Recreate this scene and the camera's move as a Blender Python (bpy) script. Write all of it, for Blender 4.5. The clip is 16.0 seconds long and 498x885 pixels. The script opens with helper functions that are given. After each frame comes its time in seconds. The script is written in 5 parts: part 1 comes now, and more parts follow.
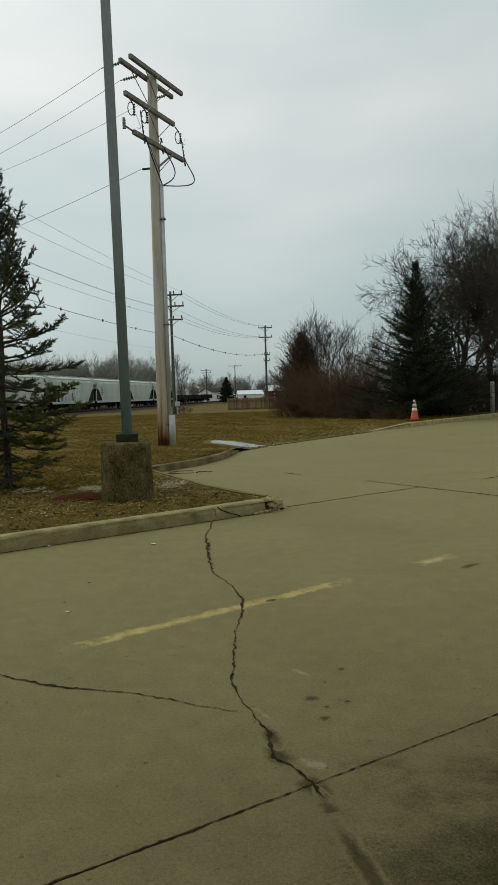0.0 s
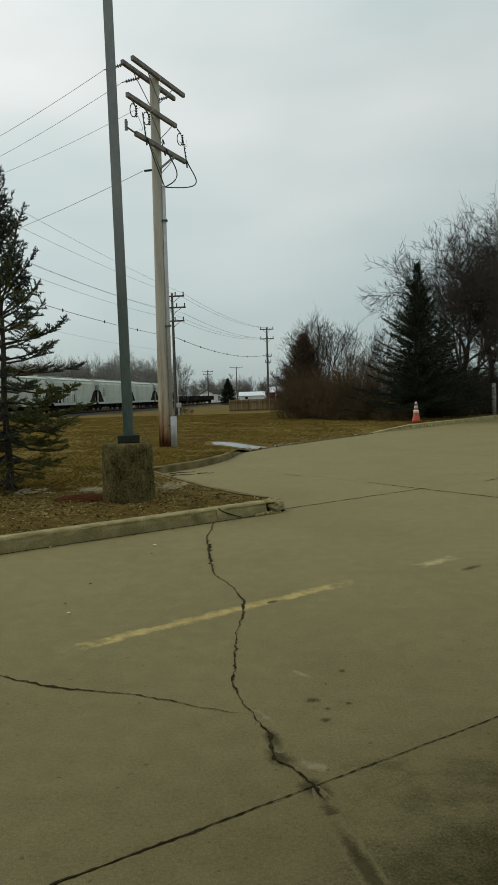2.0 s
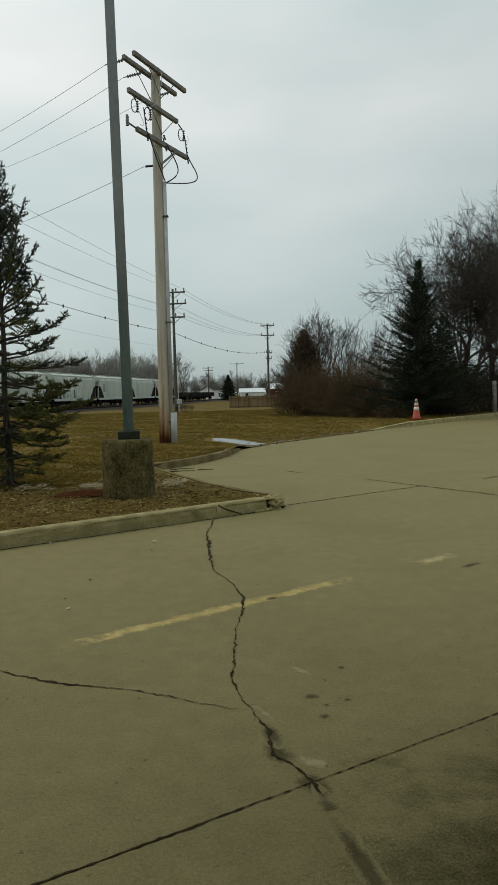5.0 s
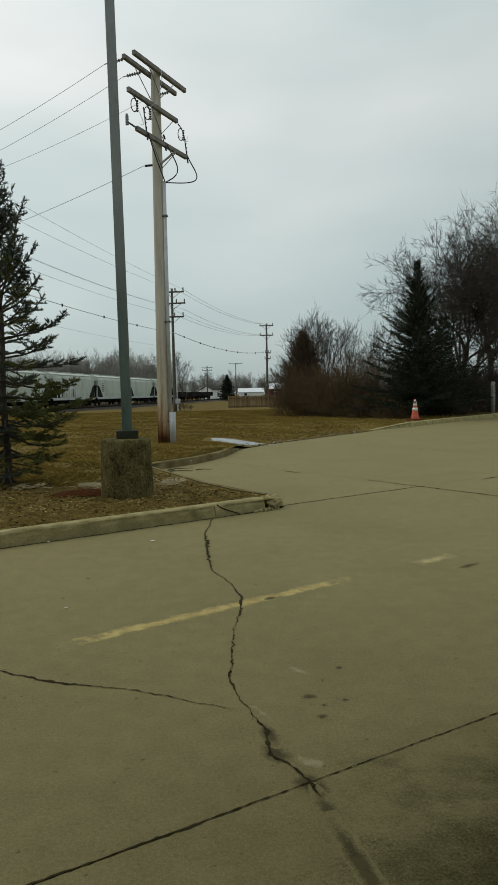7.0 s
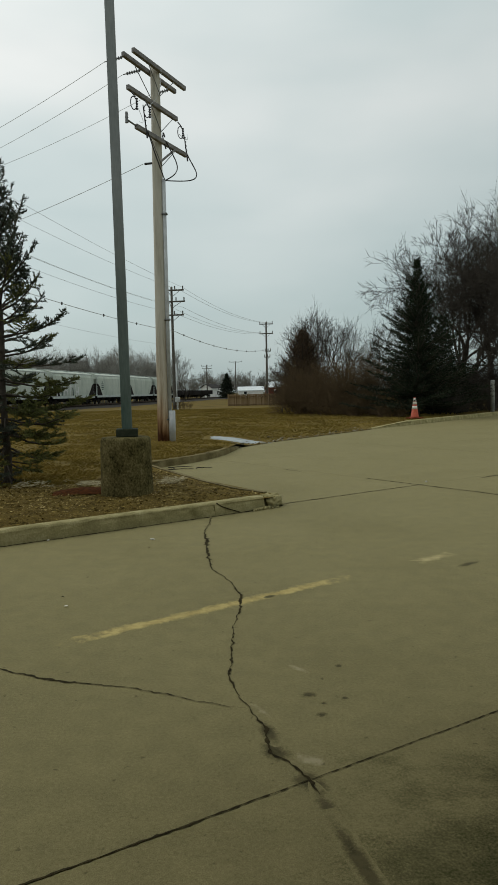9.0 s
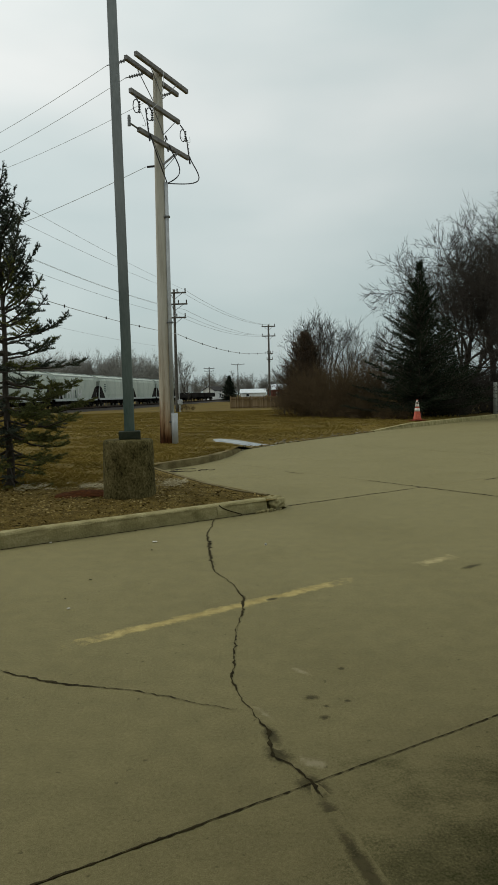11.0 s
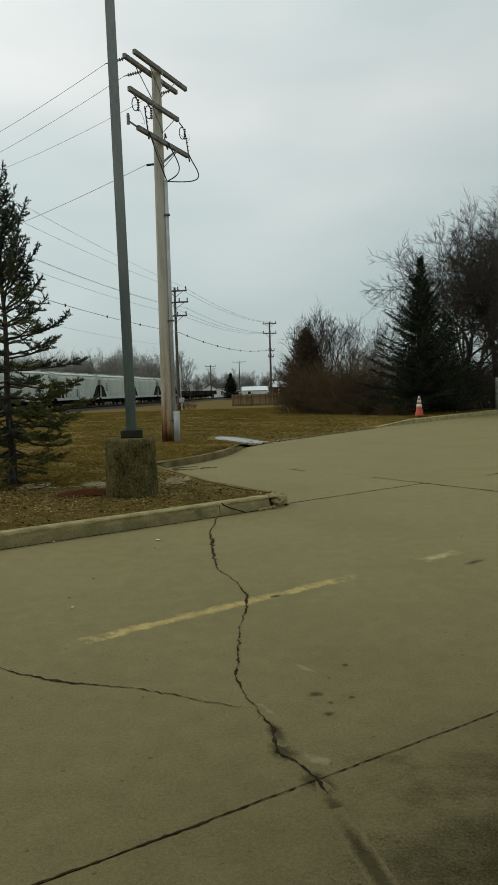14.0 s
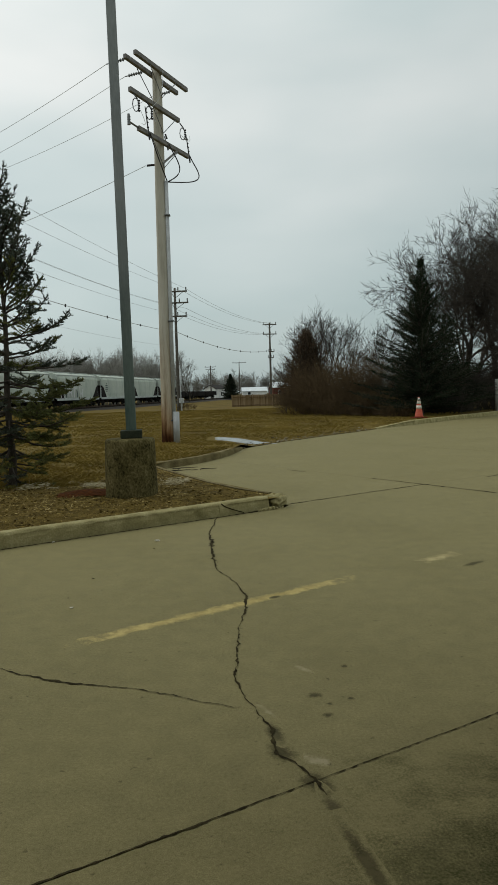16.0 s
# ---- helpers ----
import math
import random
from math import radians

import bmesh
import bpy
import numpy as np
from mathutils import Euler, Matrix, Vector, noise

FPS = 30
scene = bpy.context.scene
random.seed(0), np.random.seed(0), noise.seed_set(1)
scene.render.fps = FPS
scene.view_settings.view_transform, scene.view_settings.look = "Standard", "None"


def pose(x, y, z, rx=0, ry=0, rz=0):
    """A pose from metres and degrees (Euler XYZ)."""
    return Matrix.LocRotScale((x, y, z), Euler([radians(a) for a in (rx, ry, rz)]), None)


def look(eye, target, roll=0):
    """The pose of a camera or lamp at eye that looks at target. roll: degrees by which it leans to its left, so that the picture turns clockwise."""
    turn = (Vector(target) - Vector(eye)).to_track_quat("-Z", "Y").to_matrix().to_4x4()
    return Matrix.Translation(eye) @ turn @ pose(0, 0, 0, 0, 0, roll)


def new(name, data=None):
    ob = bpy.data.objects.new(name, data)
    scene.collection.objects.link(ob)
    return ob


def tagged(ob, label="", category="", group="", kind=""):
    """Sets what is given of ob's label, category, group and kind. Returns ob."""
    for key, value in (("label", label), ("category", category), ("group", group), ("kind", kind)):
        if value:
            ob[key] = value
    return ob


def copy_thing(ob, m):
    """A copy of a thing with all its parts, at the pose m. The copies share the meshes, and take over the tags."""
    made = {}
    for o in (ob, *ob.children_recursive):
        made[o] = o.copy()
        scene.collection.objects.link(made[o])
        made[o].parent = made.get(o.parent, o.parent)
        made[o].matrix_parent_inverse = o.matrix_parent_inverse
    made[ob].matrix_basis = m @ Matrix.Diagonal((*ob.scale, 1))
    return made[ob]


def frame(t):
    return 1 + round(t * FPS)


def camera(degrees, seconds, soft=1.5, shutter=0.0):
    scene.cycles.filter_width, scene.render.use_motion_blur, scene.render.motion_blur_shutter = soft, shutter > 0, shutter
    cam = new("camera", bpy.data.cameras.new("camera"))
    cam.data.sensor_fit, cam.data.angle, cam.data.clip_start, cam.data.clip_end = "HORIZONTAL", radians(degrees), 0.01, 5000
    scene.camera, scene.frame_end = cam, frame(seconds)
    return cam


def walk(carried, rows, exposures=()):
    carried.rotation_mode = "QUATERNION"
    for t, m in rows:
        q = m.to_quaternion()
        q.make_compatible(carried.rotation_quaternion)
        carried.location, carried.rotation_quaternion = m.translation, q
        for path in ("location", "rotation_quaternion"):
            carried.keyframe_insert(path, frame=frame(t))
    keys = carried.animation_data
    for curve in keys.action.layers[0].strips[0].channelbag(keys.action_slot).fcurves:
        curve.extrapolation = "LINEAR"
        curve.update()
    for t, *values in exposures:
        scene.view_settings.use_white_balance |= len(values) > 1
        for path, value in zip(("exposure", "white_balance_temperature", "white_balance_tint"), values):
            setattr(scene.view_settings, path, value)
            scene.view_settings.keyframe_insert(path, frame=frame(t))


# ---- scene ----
cam = camera(39.45, 16.0, soft=1.05)
EYE = (0.0, 0.0, 1.4)
# seconds and the turn of the hand-held camera (degrees)
SWAY = [
    (0.0, 86.138, 1.796, -0.121),
    (0.5, 86.205, 1.793, -0.121),
    (1.0, 86.237, 1.715, -0.109),
    (1.5, 86.283, 1.755, -0.074),
    (2.0, 86.262, 1.700, 0.001),
    (2.5, 86.257, 1.645, -0.048),
    (3.0, 86.269, 1.529, -0.023),
    (3.5, 86.151, 1.536, 0.040),
    (4.0, 85.999, 1.629, 0.057),
    (6.5, 85.972, 1.207, -0.021),
    (7.0, 85.966, 1.267, -0.071),
    (7.5, 85.939, 1.221, -0.093),
    (8.0, 85.971, 1.197, -0.160),
    (8.5, 85.916, 1.159, -0.172),
    (9.0, 85.830, 1.251, -0.096),
    (11.5, 86.055, 1.272, 0.144),
    (12.0, 86.007, 1.268, 0.186),
    (12.5, 86.030, 1.417, 0.149),
    (13.0, 85.812, 1.726, 0.087),
    (13.5, 85.853, 1.892, 0.220),
    (14.0, 85.832, 1.811, 0.234),
    (14.5, 85.799, 1.792, 0.247),
    (15.0, 85.853, 1.741, 0.187),
    (15.5, 85.941, 1.691, 0.107),
    (16.0, 85.891, 1.657, 0.221),]
walk(cam, [(t, pose(*EYE, rx, ry, rz)) for t, rx, ry, rz in SWAY])

# ---------------------------------------------------------------- light
SUN_ELEVATION, SUN_AZIMUTH = radians(38), radians(-62)   # azimuth from +y towards +x
world = bpy.data.worlds.new("overcast")
scene.world = world
world.use_nodes = True
wn, wl = world.node_tree.nodes, world.node_tree.links
wn.clear()
w_out, w_bg = wn.new("ShaderNodeOutputWorld"), wn.new("ShaderNodeBackground")
w_sky = wn.new("ShaderNodeTexSky")
w_sky.sky_type, w_sky.sun_disc = "NISHITA", False
w_sky.sun_elevation, w_sky.sun_rotation = SUN_ELEVATION, SUN_AZIMUTH
w_sky.dust_density, w_sky.air_density = 3.0, 1.0
w_dim = wn.new("ShaderNodeVectorMath"); w_dim.operation = "SCALE"; w_dim.inputs["Scale"].default_value = 0.09
w_co, w_sep = wn.new("ShaderNodeTexCoord"), wn.new("ShaderNodeSeparateXYZ")
w_map = wn.new("ShaderNodeMapping")
w_map.inputs["Scale"].default_value = (1.3, 1.3, 3.4)
w_map.inputs["Location"].default_value = (0.35, 0.1, 0.55)
w_cloud = wn.new("ShaderNodeTexNoise")
w_cloud.inputs["Scale"].default_value, w_cloud.inputs["Detail"].default_value = 1.5, 4.0
w_cloud.inputs["Roughness"].default_value = 0.42
w_ramp = wn.new("ShaderNodeValToRGB")
w_ramp.color_ramp.elements[0].position, w_ramp.color_ramp.elements[1].position = 0.30, 0.68
w_ramp.color_ramp.elements[0].color = (0.42, 0.52, 0.525, 1)
w_ramp.color_ramp.elements[1].color = (0.66, 0.71, 0.70, 1)
w_high = wn.new("ShaderNodeMapRange")          # brighter overhead than near the horizon
w_high.inputs["From Min"].default_value, w_high.inputs["From Max"].default_value = 0.02, 0.55
w_high.inputs["To Min"].default_value, w_high.inputs["To Max"].default_value = 0.84, 1.33
w_dot = wn.new("ShaderNodeVectorMath"); w_dot.operation = "DOT_PRODUCT"
w_dot.inputs[1].default_value = (math.sin(SUN_AZIMUTH) * math.cos(SUN_ELEVATION), math.cos(SUN_AZIMUTH) * math.cos(SUN_ELEVATION), math.sin(SUN_ELEVATION))
w_veil = wn.new("ShaderNodeMapRange")          # brighter towards the veiled sun
w_veil.inputs["From Min"].default_value, w_veil.inputs["From Max"].default_value = 0.0, 0.9
w_veil.inputs["To Min"].default_value, w_veil.inputs["To Max"].default_value = 0.84, 1.16
w_tot = wn.new("ShaderNodeMath"); w_tot.operation = "MULTIPLY"
w_mul = wn.new("ShaderNodeVectorMath"); w_mul.operation = "SCALE"
w_mix = wn.new("ShaderNodeMix"); w_mix.data_type = "RGBA"; w_mix.inputs[0].default_value = 0.9
wl.new(w_co.outputs["Generated"], w_map.inputs["Vector"])
wl.new(w_co.outputs["Generated"], w_sep.inputs[0])
wl.new(w_map.outputs[0], w_cloud.inputs["Vector"])
wl.new(w_cloud.outputs["Fac"], w_ramp.inputs[0])
wl.new(w_sep.outputs["Z"], w_high.inputs["Value"])
wl.new(w_ramp.outputs[0], w_mul.inputs[0]); wl.new(w_tot.outputs[0], w_mul.inputs["Scale"])
wl.new(w_co.outputs["Generated"], w_dot.inputs[0]); wl.new(w_dot.outputs["Value"], w_veil.inputs["Value"])
wl.new(w_high.outputs[0], w_tot.inputs[0]); wl.new(w_veil.outputs[0], w_tot.inputs[1])
wl.new(w_sky.outputs[0], w_dim.inputs[0])
wl.new(w_dim.outputs[0], w_mix.inputs[6]); wl.new(w_mul.outputs[0], w_mix.inputs[7])
w_tint = wn.new("ShaderNodeMix"); w_tint.data_type = "RGBA"    # cool haze low down, warmer cloud overhead
w_tint.inputs[6].default_value, w_tint.inputs[7].default_value = (0.945, 1.0, 0.997, 1), (1.055, 1.0, 0.98, 1)
w_rise = wn.new("ShaderNodeMapRange")
w_rise.inputs["From Min"].default_value, w_rise.inputs["From Max"].default_value = 0.12, 0.42
w_hue = wn.new("ShaderNodeVectorMath"); w_hue.operation = "MULTIPLY"
wl.new(w_sep.outputs["Z"], w_rise.inputs["Value"]); wl.new(w_rise.outputs[0], w_tint.inputs[0])
wl.new(w_mix.outputs[2], w_hue.inputs[0]); wl.new(w_tint.outputs[2], w_hue.inputs[1])
wl.new(w_hue.outputs[0], w_bg.inputs[0]); wl.new(w_bg.outputs[0], w_out.inputs[0])
w_bg.inputs[1].default_value = 1.0
sun_data = bpy.data.lights.new("sun", "SUN")
sun_data.energy, sun_data.angle, sun_data.color = 0.5, radians(30), (1.0, 0.95, 0.88)
sun = new("sun", sun_data)
sun.matrix_world = look((math.sin(SUN_AZIMUTH) * 60, math.cos(SUN_AZIMUTH) * 60, 50), (0, 10, 0))
scene.view_settings.exposure = 0.0


# ---------------------------------------------------------------- materials
def material(name, stops, scale=3.0, rough=0.9, metal=0.0, bump=0.3, fine=60.0, stretch=(1, 1, 1), fine_mix=0.35,
             vary=0.0, detail=6.0, bump_dist=0.01, island=False, lower=None):
    """Two scales of noise through a colour ramp, plus fine grain and relief, in metres."""
    m = bpy.data.materials.new(name)
    m.use_nodes = True
    nt = m.node_tree
    n, l = nt.nodes, nt.links
    b = n["Principled BSDF"]
    b.inputs["Roughness"].default_value, b.inputs["Metallic"].default_value = rough, metal
    b.inputs["Specular IOR Level"].default_value = 0.45 if rough < 0.7 else 0.08
    co, mp = n.new("ShaderNodeTexCoord"), n.new("ShaderNodeMapping")
    mp.inputs["Scale"].default_value = stretch
    l.new(co.outputs["Object"], mp.inputs["Vector"])
    big, small = n.new("ShaderNodeTexNoise"), n.new("ShaderNodeTexNoise")
    big.inputs["Scale"].default_value, big.inputs["Detail"].default_value = scale, detail
    small.inputs["Scale"].default_value, small.inputs["Detail"].default_value = fine, 3.0
    l.new(mp.outputs[0], big.inputs["Vector"]); l.new(mp.outputs[0], small.inputs["Vector"])
    mix = n.new("ShaderNodeMix"); mix.data_type = "FLOAT"; mix.inputs[0].default_value = fine_mix
    l.new(big.outputs["Fac"], mix.inputs[2]); l.new(small.outputs["Fac"], mix.inputs[3])
    fac = mix.outputs[0]
    if vary:
        src = n.new("ShaderNodeNewGeometry" if island else "ShaderNodeObjectInfo")
        add = n.new("ShaderNodeMath"); add.operation = "MULTIPLY_ADD"
        add.inputs[1].default_value = vary
        l.new(src.outputs["Random Per Island" if island else "Random"], add.inputs[0])
        sub = n.new("ShaderNodeMath"); sub.operation = "SUBTRACT"; sub.inputs[1].default_value = vary / 2
        l.new(fac, add.inputs[2]); l.new(add.outputs[0], sub.inputs[0]); fac = sub.outputs[0]
    ramp = n.new("ShaderNodeValToRGB")
    el = ramp.color_ramp.elements
    while len(el) < len(stops):
        el.new(0.5)
    for e, (p, c) in zip(el, stops):
        e.position, e.color = p, (*c, 1)
    l.new(fac, ramp.inputs[0]); l.new(ramp.outputs[0], b.inputs["Base Color"])
    under = ramp.outputs[0]
    for stops2, z0, z1, ragged in lower or ():           # other weathering towards the foot, with a ragged border
        ramp2 = n.new("ShaderNodeValToRGB")
        for e, (p, c) in zip(ramp2.color_ramp.elements, stops2):
            e.position, e.color = p, (*c, 1)
        l.new(fac, ramp2.inputs[0])
        sep, rag, rise = n.new("ShaderNodeSeparateXYZ"), n.new("ShaderNodeMath"), n.new("ShaderNodeMapRange")
        l.new(co.outputs["Object"], sep.inputs[0])
        rag.operation = "MULTIPLY_ADD"; rag.inputs[1].default_value = ragged
        l.new(big.outputs["Fac"], rag.inputs[0]); l.new(sep.outputs["Z"], rag.inputs[2])
        l.new(rag.outputs[0], rise.inputs["Value"])
        rise.inputs["From Min"].default_value, rise.inputs["From Max"].default_value = z0 + ragged / 2, z1 + ragged / 2
        mx = n.new("ShaderNodeMix"); mx.data_type = "RGBA"
        l.new(rise.outputs[0], mx.inputs[0]); l.new(ramp2.outputs[0], mx.inputs[6]); l.new(under, mx.inputs[7])
        under = mx.outputs[2]
    l.new(under, b.inputs["Base Color"])
    if bump:
        bp = n.new("ShaderNodeBump")
        bp.inputs["Strength"].default_value, bp.inputs["Distance"].default_value = bump, bump_dist
        l.new(mix.outputs[0], bp.inputs["Height"]); l.new(bp.outputs[0], b.inputs["Normal"])
    return m


def two(a, b, lo=0.35, hi=0.65):
    return [(lo, a), (hi, b)]


KERB = material("kerb_concrete", [(0.28, (0.170, 0.148, 0.064)), (0.5, (0.300, 0.264, 0.126)), (0.70, (0.46, 0.41, 0.225))],
                scale=5, fine=60, rough=0.9, bump=0.8, bump_dist=0.010, vary=0.06)
STAINED_KERB = material("soil_stained_kerb", [(0.30, (0.070, 0.055, 0.024)), (0.5, (0.150, 0.122, 0.056)), (0.70, (0.25, 0.21, 0.11))],
                        scale=4, fine=50, rough=0.95, bump=0.8, bump_dist=0.010, vary=0.06)
MOSSY = material("mossy_concrete", [(0.34, (0.014, 0.013, 0.005)), (0.45, (0.070, 0.060, 0.022)), (0.56, (0.125, 0.105, 0.043)), (0.72, (0.22, 0.19, 0.098))],
                 scale=8, fine=46, rough=0.95, bump=1.0, bump_dist=0.015, stretch=(1, 1, 0.75), fine_mix=0.55)


def paving_concrete(name="worn_concrete", film=None, strip=False, wear=0.1, scale=9.0):
    """Trowelled concrete: broad blotches, traffic wear, exposed fine aggregate, dark specks. film: colours of a worn
    paint, stain or painted shade on it, whose mesh spans -1 to 1 and which wears off towards its rim and in ragged
    patches."""
    m = bpy.data.materials.new(name)
    m.use_nodes = True
    n, l = m.node_tree.nodes, m.node_tree.links
    b = n["Principled BSDF"]
    b.inputs["Specular IOR Level"].default_value = 0.10
    geo = n.new("ShaderNodeNewGeometry")

    def tex(size, detail, rough=0.55, stretch=None):
        t = n.new("ShaderNodeTexNoise")
        t.inputs["Scale"].default_value, t.inputs["Detail"].default_value, t.inputs["Roughness"].default_value = size, detail, rough
        if stretch:
            mp = n.new("ShaderNodeMapping")
            mp.inputs["Scale"].default_value, mp.inputs["Rotation"].default_value = stretch, (0, 0, radians(-35))
            l.new(geo.outputs["Position"], mp.inputs["Vector"]); l.new(mp.outputs[0], t.inputs["Vector"])
        else:
            l.new(geo.outputs["Position"], t.inputs["Vector"])
        return t.outputs["Fac"]

    def calc(op, a, c):
        k = n.new("ShaderNodeMath"); k.operation = op
        for i, s in enumerate((a, c)):
            if isinstance(s, float):
                k.inputs[i].default_value = s
            elif s is not None:
                l.new(s, k.inputs[i])
        return k.outputs[0]

    def curve(src, lo, hi, a, c):
        k = n.new("ShaderNodeMapRange")
        for key, v in (("From Min", lo), ("From Max", hi), ("To Min", a), ("To Max", c)):
            k.inputs[key].default_value = v
        l.new(src, k.inputs["Value"])
        return k.outputs[0]
    blotch, worn, mid = tex(0.55, 5.0), tex(1.1, 4.0, 0.6, (0.25, 1.6, 1)), tex(7.0, 6.0, 0.65)
    grit, speck = tex(230.0, 2.0), tex(26.0, 2.0)
    rough_zone = curve(tex(0.8, 2.0), 0.42, 0.64, 0.15, 1.0)
    tone = calc("ADD", calc("ADD", calc("MULTIPLY", blotch, 0.075), calc("MULTIPLY", worn, 0.02)),
                calc("ADD", calc("ADD", calc("MULTIPLY", mid, 0.20), calc("MULTIPLY", grit, 0.36)), calc("MULTIPLY", tex(70.0, 3.0, 0.7), 0.28)))
    ramp = n.new("ShaderNodeValToRGB")
    el = ramp.color_ramp.elements
    el.new(0.5)
    for e, (p, c) in zip(el, [(0.34, (0.134, 0.117, 0.050)), (0.475, (0.218, 0.192, 0.089)), (0.61, (0.300, 0.266, 0.132))]):
        e.position, e.color = p, (*c, 1)
    l.new(tone, ramp.inputs[0])
    dark = n.new("ShaderNodeMix"); dark.data_type = "RGBA"
    l.new(curve(speck, 0.68, 0.75, 0.0, 0.55), dark.inputs[0])
    l.new(ramp.outputs[0], dark.inputs[6]); dark.inputs[7].default_value = (0.055, 0.046, 0.022, 1)
    colour = dark.outputs[2]
    if film:
        co = n.new("ShaderNodeTexCoord")
        if strip:
            sep = n.new("ShaderNodeSeparateXYZ")
            l.new(co.outputs["Object"], sep.inputs[0])
            dist = calc("MAXIMUM", calc("ABSOLUTE", sep.outputs["Y"], None), calc("POWER", calc("ABSOLUTE", sep.outputs["X"], None), 2.2))
        else:
            ln = n.new("ShaderNodeVectorMath"); ln.operation = "LENGTH"
            l.new(co.outputs["Object"], ln.inputs[0])
            dist = ln.outputs["Value"]
        patchy = curve(tex(scale, 6.0, 0.7), 0.28, 0.72, 0.0, 1.0)
        fine = tex(110.0, 3.0, 0.6)
        left = calc("SUBTRACT", calc("ADD", calc("MULTIPLY", patchy, 0.75), calc("MULTIPLY", fine, 0.75)), dist)
        cover = curve(left, 0.0 + wear, 0.5 + wear, 0.0, 1.0)
        fr = n.new("ShaderNodeValToRGB")
        for e, (p, c) in zip(fr.color_ramp.elements, film):
            e.position, e.color = p, (*c, 1)
        l.new(patchy, fr.inputs[0])
        lay = n.new("ShaderNodeMix"); lay.data_type = "RGBA"
        l.new(cover, lay.inputs[0]); l.new(colour, lay.inputs[6]); l.new(fr.outputs[0], lay.inputs[7])
        colour = lay.outputs[2]
    l.new(colour, b.inputs["Base Color"])
    l.new(curve(mid, 0.3, 0.7, 0.72, 0.92), b.inputs["Roughness"])
    relief = calc("ADD", calc("MULTIPLY", calc("ADD", grit, calc("MULTIPLY", tex(75.0, 3.0), 1.6)), rough_zone), calc("MULTIPLY", mid, 0.8))
    bp = n.new("ShaderNodeBump")
    bp.inputs["Strength"].default_value, bp.inputs["Distance"].default_value = 0.8, 0.0042
    l.new(relief, bp.inputs["Height"]); l.new(bp.outputs[0], b.inputs["Normal"])
    return m


CONCRETE = paving_concrete()
DIRT = material("joint_dirt", two((0.016, 0.013, 0.006), (0.056, 0.046, 0.020)), scale=9, fine=45, rough=1.0, bump=0.8)
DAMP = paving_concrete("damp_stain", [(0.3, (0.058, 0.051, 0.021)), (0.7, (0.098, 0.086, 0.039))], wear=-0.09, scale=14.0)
# dark green film: shade painted over the concrete
CORNER_SHADE = paving_concrete("painted_corner_shade", [(0.3, (0.028, 0.030, 0.009)), (0.7, (0.055, 0.056, 0.018))], wear=0.0, scale=2.2)
WORN_PALE = paving_concrete("pale_worn_concrete", [(0.3, (0.27, 0.24, 0.13)), (0.7, (0.33, 0.295, 0.175))], wear=0.05, scale=14.0)
YELLOW = paving_concrete("worn_yellow_paint", [(0.3, (0.36, 0.285, 0.105)), (0.7, (0.47, 0.38, 0.150))], strip=True, wear=0.0)
FAINT_YELLOW = paving_concrete("faint_yellow_paint", [(0.3, (0.35, 0.295, 0.14)), (0.7, (0.43, 0.37, 0.18))], strip=True, wear=0.08)
LAWN = material("dormant_grass", [(0.34, (0.068, 0.049, 0.011)), (0.45, (0.108, 0.077, 0.018)), (0.56, (0.145, 0.103, 0.025)), (0.68, (0.105, 0.084, 0.019))],
                scale=0.35, fine=30, fine_mix=0.4, rough=1.0, bump=0.3, bump_dist=0.02)
BLADES = material("grass_blades", [(0.28, (0.130, 0.098, 0.022)), (0.5, (0.235, 0.171, 0.041)), (0.72, (0.36, 0.265, 0.074))],
                  scale=0.55, fine=5, fine_mix=0.25, rough=0.9, bump=0, vary=0.10, island=True)
STRAW = material("pale_straw", two((0.20, 0.165, 0.085), (0.46, 0.41, 0.26)), scale=3, fine=20, rough=0.95, bump=0, vary=0.4, island=True)
SOIL = material("leaf_mulch", [(0.30, (0.034, 0.023, 0.006)), (0.5, (0.112, 0.079, 0.019)), (0.68, (0.205, 0.148, 0.039))],
                scale=5, fine=60, fine_mix=0.6, rough=1.0, bump=1.0, bump_dist=0.03)
CHIPS = material("bark_chips", [(0.20, (0.030, 0.019, 0.005)), (0.46, (0.130, 0.088, 0.021)), (0.66, (0.25, 0.182, 0.052)), (0.80, (0.46, 0.37, 0.17))],
                 scale=2, rough=0.95, bump=0.4, vary=0.6, island=True)
RED_MULCH = material("red_mulch", two((0.024, 0.008, 0.002), (0.095, 0.032, 0.008)), scale=24, rough=1.0, bump=1.0, bump_dist=0.02)
GALV = material("painted_pole", [(0.3, (0.180, 0.198, 0.198)), (0.55, (0.255, 0.275, 0.272)), (0.75, (0.33, 0.35, 0.34))],
                scale=3, fine=50, rough=0.72, bump=0.2, stretch=(1, 1, 0.2), lower=[([(0.3, (0.048, 0.082, 0.068)), (0.7, (0.118, 0.166, 0.140))], 0.6, 3.8, 1.5)])
COVER_PAINT = material("dark_green_paint", two((0.022, 0.028, 0.018), (0.055, 0.062, 0.042)), scale=8, fine=60, rough=0.8, bump=0.3)
